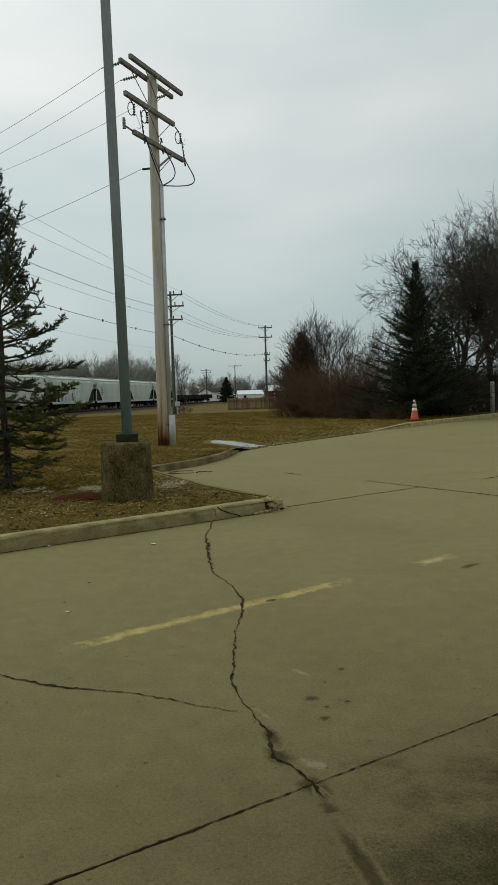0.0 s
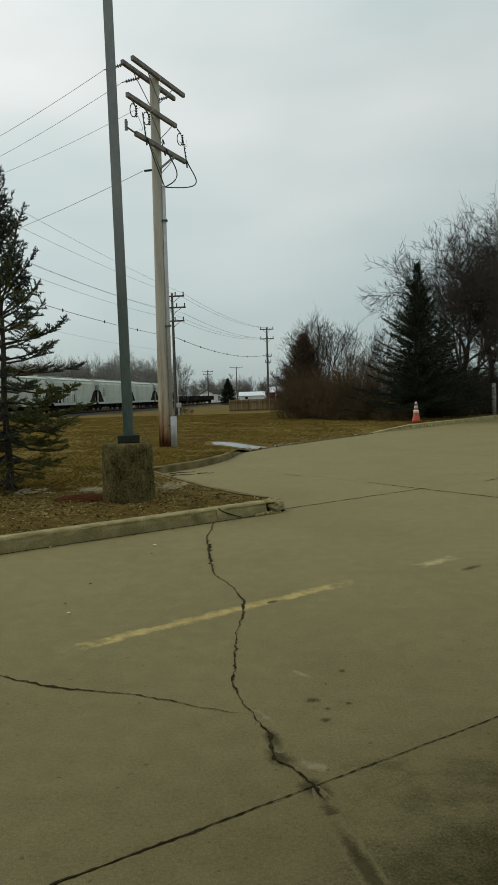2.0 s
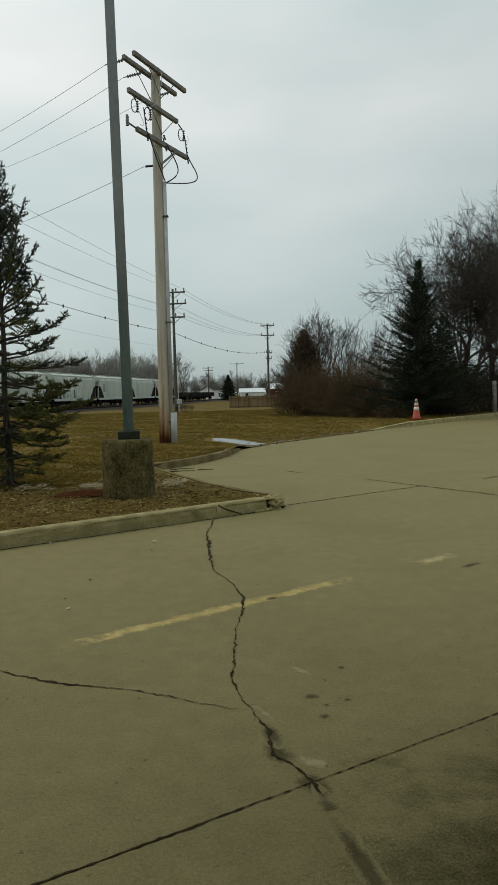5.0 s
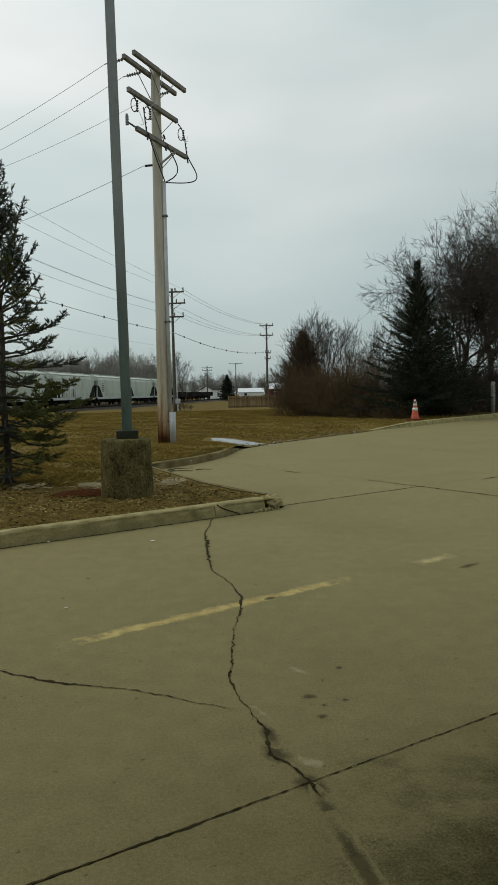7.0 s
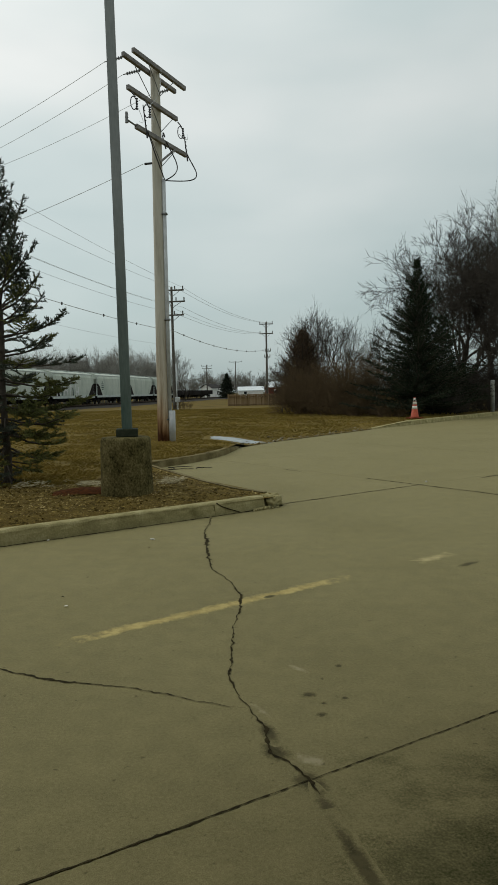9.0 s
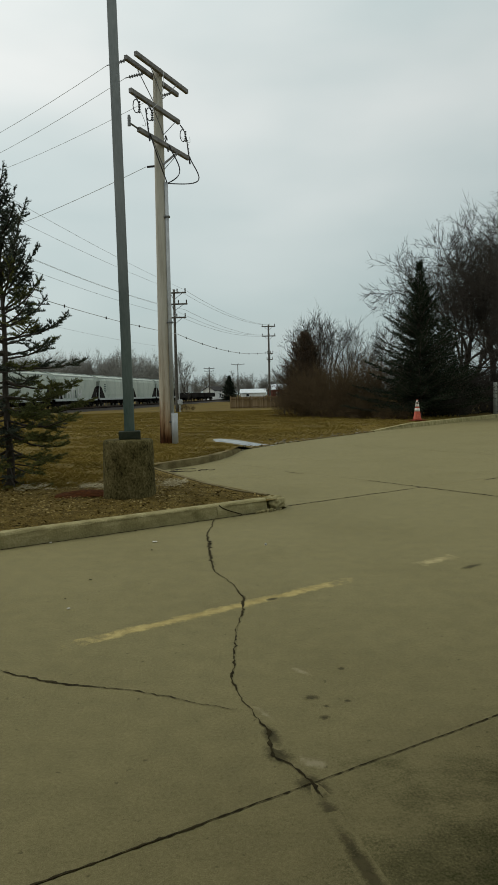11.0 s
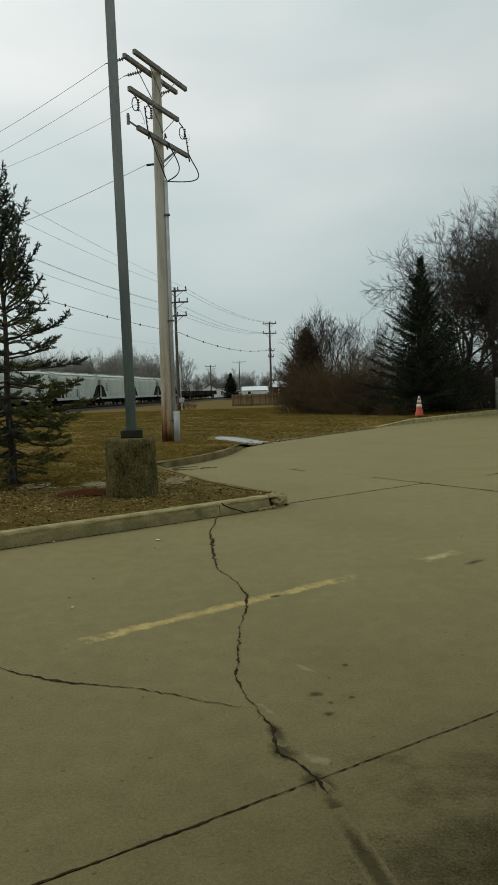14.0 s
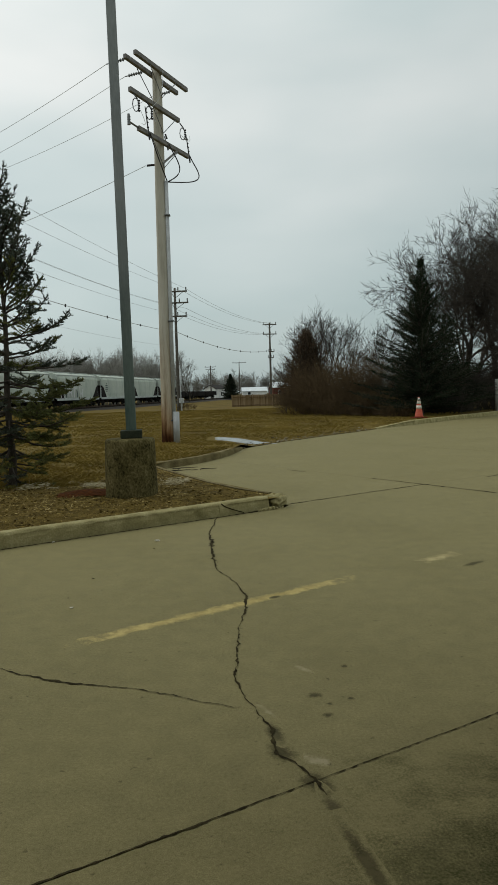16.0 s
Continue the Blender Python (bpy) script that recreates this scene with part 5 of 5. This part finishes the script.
def far_woods():
    """Rows of distant leafless trees, in one object."""
    rng = random.Random(17)
    kinds = []
    for k in range(6):
        s = Sticks()
        r2 = random.Random(200 + k)
        grow(s, s, r2, Vector((0, 0, 0)), Vector((rnd(r2, -0.08, 0.08), 0, 1)).normalized(), 3.4, 0.13, 0, 4, 0.72, 0.02, 4, 3, 9, 0.012, 0.24)
        kinds.append((np.array([tuple(v) for v in s.v]), s.f))

    def plant(name, spots, label, mat):
        vs, fs, o = [], [], 0
        for x, y, h in spots:
            kv, kf = kinds[rng.randrange(6)]
            w = rnd(rng, 0, 6.28)
            c, sn = math.cos(w), math.sin(w)
            sc = h / 10.5
            m = np.column_stack([(kv[:, 0] * c - kv[:, 1] * sn) * sc + x, (kv[:, 0] * sn + kv[:, 1] * c) * sc + y, kv[:, 2] * sc - 0.5])
            vs.append(m)
            fs += [tuple(i + o for i in f) for f in kf]
            o += len(kv)
        tagged(raw(name, np.concatenate(vs), fs, mat), label, "woods", kind="stuff")
    spots = []
    for k in range(190):
        d = rnd(rng, 132, 175)
        x = rnd(rng, -0.42, -0.12) * d
        if x > -24 - (d - 107) * -0.128 + 0:
            x -= 10
        spots.append((x, d, rnd(rng, 10.0, 15.5)))
    plant("woods", spots, "leafless woods behind the railway, paled by haze in their colour", HAZED_FAR_TWIGS)
    spots = [(rnd(rng, -0.13, 0.10) * d, d, rnd(rng, 9.0, 15.0) * d / 300) for d in [rnd(rng, 250, 420) for _ in range(95)]]
    plant("woods", spots, "line of leafless woods beyond the houses, haze in their colour", MID_TWIGS)
    bare_tree((-16.0, 172, -0.4), 12.4, 83, "lone leafless tree beside the railway", top=5, mat=HAZED_FAR_TWIGS, spread=0.5, gravity=0.07, split=3, least=0.016, r=0.16)
    bare_tree((-13.5, 150, -0.4), 7.0, 78, "small leafless tree beside the railway", top=4, mat=HAZED_FAR_TWIGS, spread=0.5)
    conifer((-6.0, 200, -0.4), 7.0, 5.6, 79, "dark spruce beside the white house", DARK_NEEDLES, 20, 10, 0.8, 0.4, 2.0)
    conifer((-23.0, 168, -0.4), 9.0, 4.2, 80, "dark spruce among the bare trees", DARK_NEEDLES, 18, 9, 0.8, 0.4, 2.0)


# ---------------------------------------------------------------- railway
TRACK_DIR = Vector((0.128, 0.992, 0)).normalized()
TRACK_AT = Vector((-23.9, 104.5, -0.02))


def on_track(s, off=0.0, z=0.0):
    return TRACK_AT + TRACK_DIR * s + Vector((TRACK_DIR.y, -TRACK_DIR.x, 0)) * off + Vector((0, 0, z))


HEADING = math.degrees(math.atan2(TRACK_DIR.y, TRACK_DIR.x))


def build_track():
    bm = bmesh.new()
    prof = [(-7.0, -0.13), (-2.2, 0.02), (2.2, 0.02), (7.5, -0.10)]
    rows = []
    for s in list(range(-140, 320, 4)):
        rows.append([bm.verts.new(on_track(s, o + 0.25 * noise.noise((s * 0.3, o, 0)), z - 0.17 + 0.05 * noise.noise((s * 0.5, o, 4)))) for o, z in prof])
    for a, b in zip(rows, rows[1:]):
        for k in range(3):
            bm.faces.new((a[k], a[k + 1], b[k + 1], b[k]))
    bmesh.ops.recalc_face_normals(bm, faces=bm.faces[:])
    bed = tagged(part("track_bed", bm, BALLAST), "dark stone ballast of the railway embankment", "track bed", kind="structure")
    ties = bmesh.new()
    for k in range(300):
        box(ties, (2.5, 0.22, 0.16), Matrix.Translation(on_track(-30 + k * 0.62, 0, -0.12)) @ pose(0, 0, 0, 0, 0, HEADING - 90))
    tagged(part("tie", ties, TIE, bed), kind="stuff")
    for o in (-0.72, 0.72):
        bm = bmesh.new()
        box(bm, (440, 0.07, 0.15), Matrix.Translation(on_track(80, o, 0.02)) @ pose(0, 0, 0, 0, 0, HEADING))
        part("rail", bm, RAIL, bed)


def bogie(parent, x):
    bm = bmesh.new()
    for o in (-0.98, 0.98):
        box(bm, (2.3, 0.14, 0.22), pose(x, o, 0.52), bevel=0.04)
        box(bm, (0.7, 0.18, 0.42), pose(x, o, 0.50), bevel=0.05)
    box(bm, (0.4, 2.1, 0.3), pose(x, 0, 0.7), bevel=0.04)
    part("bogie_frame", bm, UNDER, parent)
    for dx in (-0.86, 0.86):
        bm = bmesh.new()
        for o in (-0.76, 0.76):
            rod(bm, (x + dx, o - 0.06, 0.42), (x + dx, o + 0.06, 0.42), 0.42, seg=20)
        rod(bm, (x + dx, -1.0, 0.42), (x + dx, 1.0, 0.42), 0.08, seg=8)
        part("wheelset", bm, UNDER, parent)


def hopper_car():
    """A covered hopper wagon, 16 m over couplers, running along its x."""
    c = base("hopper_wagon")
    L, W = 14.6, 1.55
    bm = bmesh.new()
    # body: slightly bulged sides, curved roof, raked slope sheets at the ends
    prof = [(1.50, 1.22), (1.58, 1.9), (1.60, 3.0), (1.56, 3.85), (1.38, 4.28), (0.95, 4.52), (0.4, 4.62)]
    ring = [(-w, z) for w, z in prof] + [(w, z) for w, z in reversed(prof)]
    loops = []
    for x in (-L / 2, -L / 2 + 0.02, -2.4, 2.4, L / 2 - 0.02, L / 2):
        loops.append([bm.verts.new((x, w, z)) for w, z in ring])
    for a, b in zip(loops, loops[1:]):
        for k in range(len(ring)):
            j = (k + 1) % len(ring)
            bm.faces.new((a[k], b[k], b[j], a[j]))
    for lp in (loops[0], loops[-1]):
        bm.faces.new(lp)
    for v in bm.verts:                                   # rake of the end sheets
        if abs(v.co.x) > 7 and v.co.z < 2.6:
            v.co.x *= 0.74 + 0.26 * (v.co.z - 1.2) / 1.4
    bmesh.ops.recalc_face_normals(bm, faces=bm.faces[:])
    part("body", bm, HOPPER, c, "pale grey-green steel body")
    for sd in (-1, 1):
        bm = bmesh.new()
        box(bm, (L + 0.5, 0.14, 0.30), pose(0, sd * 1.58, 1.12), bevel=0.02)
        part("side_sill", bm, SILL, c, "pale side sill")
        bm = bmesh.new()
        box(bm, (L, 0.10, 0.12), pose(0, sd * 1.40, 4.27), bevel=0.02)
        part("roof_rail", bm, SILL, c)
    for e in (-1, 1):
        for sd in (-1, 1):
            bm = bmesh.new()
            for o in (0, 0.42):
                rod(bm, (e * (L / 2 + 0.16 - o), sd * 1.55, 1.1), (e * (L / 2 + 0.16 - o), sd * 1.45, 4.2), 0.03, seg=5)
            for z in np.arange(1.4, 4.2, 0.4):
                rod(bm, (e * (L / 2 + 0.16), sd * 1.53, z), (e * (L / 2 - 0.26), sd * 1.53, z), 0.025, seg=5)
            part("ladder", bm, SILL, c)
            bm = bmesh.new()
            rod(bm, (e * (L / 2 + 0.1), sd * 1.4, 1.2), (e * (L / 2 - 0.3), sd * 1.45, 4.2), 0.09, seg=6)
            part("corner_post", bm, SILL, c)
        bm = bmesh.new()                                 # solid black prism for the shaded opening under the raked end sheet
        tri = [(e * (L / 2 - 0.05), 1.25), (e * (L / 2 - 2.1), 1.25), (e * (L / 2 - 0.75), 2.75), (e * (L / 2 - 0.05), 3.05)]
        rows = [[bm.verts.new((x, o, z)) for x, z in tri] for o in (-1.61, 1.61)]
        for k in range(4):
            bm.faces.new((rows[0][k], rows[0][(k + 1) % 4], rows[1][(k + 1) % 4], rows[1][k]))
        bm.faces.new(rows[0])
        bm.faces.new(rows[1])
        bmesh.ops.recalc_face_normals(bm, faces=bm.faces[:])
        part("end_shade_block", bm, UNDER, c, "solid dark block painting the shaded opening beneath the slope sheet")
        bm = bmesh.new()
        box(bm, (1.6, 0.5, 0.5), pose(e * (L / 2 - 0.1), 0, 1.0), bevel=0.05)
        box(bm, (0.9, 0.22, 0.26), pose(e * (L / 2 + 0.7), 0, 0.85), bevel=0.04)
        part("coupler", bm, UNDER, c)
        bogie(c, e * 5.6)
    for x in (-3.0, 0.0, 3.0):
        bm = bmesh.new()
        vs = box(bm, (2.5, 2.6, 0.75), pose(x, 0, 0.86))
        for v in vs:
            if v.co.z < 0.8:
                v.co.x = x + (v.co.x - x) * 0.3
                v.co.y *= 0.6
        part("hopper_bay", bm, UNDER, c)
    bm = bmesh.new()
    box(bm, (L - 0.4, 0.7, 0.06), pose(0, 0, 4.72), bevel=0.01)
    for x in np.linspace(-6.5, 6.5, 6):
        box(bm, (0.9, 0.6, 0.12), pose(x, 0, 4.66), bevel=0.02)
    part("roof_walk", bm, SILL, c)
    return tagged(c, "pale grey-green covered hopper railway wagon on the track", "railway wagon", group="standing freight train")


def gondola_car():
    c = base("gondola_wagon")
    bm = bmesh.new()
    box(bm, (15.0, 0.1, 1.15), pose(0, 1.5, 1.45), bevel=0.02)
    box(bm, (15.0, 0.1, 1.15), pose(0, -1.5, 1.45), bevel=0.02)
    box(bm, (0.1, 3.0, 1.15), pose(7.45, 0, 1.45), bevel=0.02)
    box(bm, (0.1, 3.0, 1.15), pose(-7.45, 0, 1.45), bevel=0.02)
    box(bm, (15.0, 3.0, 0.15), pose(0, 0, 0.95))
    part("body", bm, UNDER, c)
    for x in np.linspace(-7, 7, 11):
        for sd in (-1, 1):
            bm = bmesh.new()
            box(bm, (0.12, 0.1, 1.1), pose(x, sd * 1.58, 1.43))
            part("side_post", bm, UNDER, c)
    bogie(c, 5.6)
    bogie(c, -5.6)
    bm = bmesh.new()
    box(bm, (16.2, 0.25, 0.28), pose(0, 0, 0.85))
    part("coupler", bm, UNDER, c)
    return tagged(c, "black low-sided gondola railway wagon", "railway wagon", group="standing freight train")


def graffiti(parent):
    """Spray-painted tag on a wagon side: strokes as plain bars."""
    rng = random.Random(9)
    x = -6.4
    for k in range(9):
        h = rnd(rng, 1.0, 1.55)
        bm = bmesh.new()
        box(bm, (0.30, 0.01, h), pose(x, -1.625, 1.34 + h / 2, 0, rnd(rng, -20, 20), 0))
        if k % 2:
            box(bm, (0.85, 0.01, 0.22), pose(x + 0.4, -1.625, 1.45 + h * rnd(rng, 0.2, 0.9), 0, rnd(rng, -25, 25), 0))
        part("graffiti_stroke", bm, GRAFFITI if k % 4 != 2 else TAG_DARK, parent, "spray-painted stroke")
        x += rnd(rng, 0.85, 1.1)


def build_train():
    first = hopper_car()
    at = lambda k: Matrix.Translation(on_track(16.3 * (k + 0.5) - 1.2, 0, 0.10)) @ pose(0, 0, 0, 0, 0, HEADING)
    first.matrix_basis = at(0)
    for k in (-4, -3, -2, -1, 1, 2):
        car = copy_thing(first, at(k))
        if k == -1:
            graffiti(car)
            car["label"] = "pale covered hopper railway wagon with spray-painted graffiti"
    rng = random.Random(14)
    for k in range(5):                                   # stencilled data, too small to read
        bm = bmesh.new()
        box(bm, (rnd(rng, 0.5, 1.1), 0.012, 0.14), pose(-5.2, -1.62, 3.3 - 0.28 * k))
        part("stencil_bar", bm, TAG_DARK, first)
    g = gondola_car()
    g.matrix_basis = at(3)
    copy_thing(g, at(4))
    copy_thing(g, at(5))


# ---------------------------------------------------------------- far houses and fence
def house(name, place, turn, size, wall_h, ridge, wall_mat, roof_mat, label, windows, over=0.35):
    h = base(name, pose(*place, 0, 0, turn))
    w, d = size
    bm = bmesh.new()
    box(bm, (w, d, wall_h + 0.6), pose(0, 0, wall_h / 2 - 0.3))
    for sd in (-1, 1):
        a = [bm.verts.new((sd * w / 2, -d / 2, wall_h)), bm.verts.new((sd * w / 2, d / 2, wall_h)), bm.verts.new((sd * w / 2, 0, ridge))]
        bm.faces.new(a)
    bmesh.ops.recalc_face_normals(bm, faces=bm.faces[:])
    part("wall", bm, wall_mat, h)
    rise, run = ridge - wall_h, d / 2
    ang = math.degrees(math.atan2(rise, run))
    ln = math.hypot(rise, run) + over
    for sd in (-1, 1):
        bm = bmesh.new()
        box(bm, (w + 2 * over, ln, 0.14), Matrix.Translation((0, sd * (run + over * 0.7) / 2, (wall_h + ridge) / 2 - over * 0.25 + 0.10)) @ pose(0, 0, 0, -sd * ang, 0, 0))
        part("roof", bm, roof_mat, h)
    for x, y, z, ww, hh, face in windows:
        bm = bmesh.new()
        box(bm, (0.06 if face == "x" else ww, ww if face == "x" else 0.06, hh), pose(x, y, z))
        win = part("window", bm, PANE, h)
        bm = bmesh.new()
        for s2 in (-1, 1):
            if face == "x":
                box(bm, (0.1, 0.1, hh + 0.2), pose(x, y + s2 * (ww / 2 + 0.05), z))
                box(bm, (0.1, ww, 0.1), pose(x, y, z + s2 * (hh / 2 + 0.05)))
            else:
                box(bm, (0.1, 0.1, hh + 0.2), pose(x + s2 * (ww / 2 + 0.05), y, z))
                box(bm, (ww, 0.1, 0.1), pose(x, y, z + s2 * (hh / 2 + 0.05)))
        part("window_frame", bm, SIDING, win)
    return tagged(h, label, "house")


def build_far():
    house("house", (-12.4, 236, -0.4), 62, (6.4, 4.4), 3.4, 4.6, SIDING, ROOF, "small white house with a dark gable roof",
          [(-3.22, 0.0, 2.2, 0.8, 1.0, "x"), (0.5, -2.22, 1.7, 0.9, 1.0, "y")])
    house("barn", (1.0, 250, -0.4), 2, (8.6, 7.0), 2.3, 3.6, SIDING, METAL_ROOF, "long low building with a white metal roof",
          [(-2.0, -3.52, 1.5, 1.0, 0.9, "y")])
    house("shed", (7.6, 190, -0.4), 15, (4.6, 4.0), 3.0, 4.3, RED_BARN, METAL_ROOF, "red wooden shed with a pale roof", [(-0.6, -2.02, 1.8, 0.7, 0.8, "y")])
    fence = base("board_fence")
    rng = random.Random(2)
    a, b = Vector((-2.4, 84.6, -0.36)), Vector((6.2, 86.0, -0.36))
    d = (b - a).normalized()
    turn = math.degrees(math.atan2(d.y, d.x))
    bmb = bmesh.new()
    box(bmb, (0.138, 0.022, 1.46))
    board = finish(bmb, "board", FENCE)
    n = int((b - a).length / 0.146)
    for i in range(n):
        ob = new("board", board)
        ob.parent = fence
        ob.matrix_basis = Matrix.Translation(a + d * (i * 0.146) + Vector((0, 0, 0.75 + rnd(rng, -0.02, 0.02)))) @ pose(0, 0, 0, 0, rnd(rng, -0.6, 0.6), turn)
    for i in range(0, n, 17):
        bm = bmesh.new()
        box(bm, (0.12, 0.1, 1.6), Matrix.Translation(a + d * (i * 0.146) + Vector((0, -0.07, 0.76))) @ pose(0, 0, 0, 0, 0, turn), bevel=0.01)
        part("post", bm, FENCE, fence)
    for z in (0.25, 1.2):
        bm = bmesh.new()
        box(bm, ((b - a).length, 0.05, 0.09), Matrix.Translation((a + b) / 2 + Vector((0, -0.045, z))) @ pose(0, 0, 0, 0, 0, turn))
        part("rail", bm, FENCE, fence)
    tagged(fence, "weathered wooden board fence at the end of the lawn", "fence")


def snow_patch():
    bm = bmesh.new()
    bmesh.ops.create_grid(bm, x_segments=44, y_segments=22, size=1)
    a, b, c, d = Vector((-1.27, 20.5, 0)), Vector((0.62, 18.85, 0)), Vector((-1.10, 19.2, 0)), Vector((0.10, 18.32, 0))
    for v in bm.verts:
        s, t = (v.co.x + 1) / 2, (v.co.y + 1) / 2
        k = 1 + 0.14 * noise.noise((v.co.x * 3, v.co.y * 3, 9))
        p = c.lerp(d, 0.5 + (s - 0.5) * k).lerp(a.lerp(b, 0.5 + (s - 0.5) * k), 0.5 + (t - 0.5) * k)
        rim = min(s, 1 - s, t, 1 - t)
        r = (p - edge_at(p.x * SIDE.x + p.y * SIDE.y)).dot(OUT)
        v.co = Vector((p.x, p.y, lawn_height(p.x, p.y, max(r, 0)) + 0.028 * smooth(0.0, 0.16, rim) + 0.008 * noise.noise((p.x * 4, p.y * 4, 1)) - 0.012))
    return tagged(part("snow_patch", bm, SNOW, smooth=True), "flat grey-white remnant of ploughed snow at the lawn's edge", "snow")


def rubble():
    rng = random.Random(6)
    v0, faces, o = [], [], 0
    ico = bmesh.new()
    bmesh.ops.create_icosphere(ico, subdivisions=1, radius=1)
    iv = [q.co.copy() for q in ico.verts]
    fi = [tuple(q.index for q in f.verts) for f in ico.faces]
    ico.free()
    for k in range(240):
        t = rnd(rng, 10.9, 18.6)
        e = edge_at(t) + OUT * (rnd(rng, -0.12, 0.9) * rng.random())
        r = rnd(rng, 0.010, 0.035) * (1.5 if rng.random() < 0.12 else 0.8)
        q = (e - edge_at(e.x * SIDE.x + e.y * SIDE.y)).dot(OUT)
        z = lawn_height(e.x, e.y, max(q, 0)) if q > 0 else 0.0
        for p in iv:
            v0.append(e + Vector((p.x * r * rnd(rng, 0.8, 1.3), p.y * r * rnd(rng, 0.8, 1.3), p.z * r * 0.7 + z + r * 0.3)))
        faces += [tuple(i + o for i in f) for f in fi]
        o += len(iv)
    tagged(raw("gravel", v0, faces, PALE_STONE), "scattered pale stones and clods along the lawn's edge", "gravel", kind="stuff")


def litter():
    spots = [(-0.95, 6.60, 0.028, COLLAR, "white"), (-1.24, 4.53, 0.018, COLLAR, "white"), (-1.97, 6.66, 0.022, COLLAR, "white"), (-0.93, 6.25, 0.015, DIRT, "dark"),
             (-1.32, 4.75, 0.012, DIRT, "dark"), (-1.26, 5.25, 0.012, DIRT, "dark")]
    for k, (x, y, r, mt, word) in enumerate(spots):
        bm = bmesh.new()
        bmesh.ops.create_icosphere(bm, subdivisions=1, radius=r * 0.7)
        for v in bm.verts:
            v.co = Vector((v.co.x * 1.4, v.co.y * 0.8, v.co.z * 0.3)) + Vector((noise.noise(v.co * 40 + Vector((k, 0, 0))), 0, 0)) * r * 0.3
        ob = part("litter", bm, mt)
        ob.matrix_basis = pose(x, y, 0.008, 0, 0, k * 40)
        tagged(ob, word + " scrap of litter lying on the paving", "litter", group="litter on the paving")


build_ground()
build_bed()
lamp_post()
build_lines()
traffic_cone()
bollard()
build_left_spruce()
build_right_trees()
build_track()
build_train()
build_far()
far_woods()
build_shade_walls()
snow_patch()
rubble()
litter()
build_grass()
dry_stalks()
build_kerbs()
build_markings(build_pavement())


def fallen_twigs():
    rng = random.Random(31)
    for x, y, a, ln in ((-1.62, 12.55, 20, 0.6), (-1.50, 12.85, 35, 0.5), (-1.68, 12.4, 50, 0.5), (-1.0, 12.75, 10, 0.3)):
        st = Sticks()
        d = Vector((math.cos(radians(a)), math.sin(radians(a)), 0))
        pts = [Vector((x, y, 0.018)) + d * (ln * i / 6) + Vector((rnd(rng, -0.03, 0.03), rnd(rng, -0.03, 0.03), rnd(rng, -0.004, 0.012))) for i in range(7)]
        st.path(pts, [0.010 - 0.001 * i for i in range(7)], 5)
        tagged(st.link("fallen_twig", TIE), "dark fallen twig lying in the gutter", "twig", group="twigs in the gutter")


fallen_twigs()


def motions():
    """A few flakes of wet snow drift down past the lens and lie on the ground."""
    rng = random.Random(44)
    bm = bmesh.new()
    bmesh.ops.create_icosphere(bm, subdivisions=2, radius=0.009)
    for v in bm.verts:
        v.co *= 1 + 0.35 * noise.noise(v.co * 300)
    flake = part("snowflake", bm, FLAKE, smooth=True)
    tagged(flake, "small wet white snowflake drifting down", "snowflake", group="falling snow")
    first = True
    for k in range(30):
        y = rnd(rng, 5.0, 13.0)
        x = rnd(rng, -0.30, 0.34) * y
        fall, drift = rnd(rng, 1.5, 2.4), rnd(rng, -0.25, 0.25)
        start = 0.6 + fall * rnd(rng, 1.0, 17.0)
        ob = flake if first else copy_thing(flake, pose(x, y, start))
        first = False
        ground = 0.17
        land = (start - ground) / fall
        if land < 15.9:
            walk(ob, [(0.0, pose(x, y, start)), (land, pose(x + drift, y, ground)), (16.0, pose(x + drift, y, ground))])
        else:
            walk(ob, [(0.0, pose(x, y, start)), (16.0, pose(x + drift, y, start - fall * 16.0))])
    bm = bmesh.new()
    bmesh.ops.create_icosphere(bm, subdivisions=3, radius=0.008)
    for v in bm.verts:
        v.co.z *= 1.25
    drop = tagged(part("raindrop", bm, RAINDROP, smooth=True), "single pale drop of rain falling past", "raindrop")
    x, y = -0.238, 0.80
    walk(drop, [(0.0, pose(x, y, 88.75)), (6.0, pose(x, y, 46.75)), (12.0, pose(x, y, 4.75)), (12.5, pose(x, y, 1.25)), (12.67, pose(x, y, 0.012)), (16.0, pose(x, y, 0.012))])


motions()
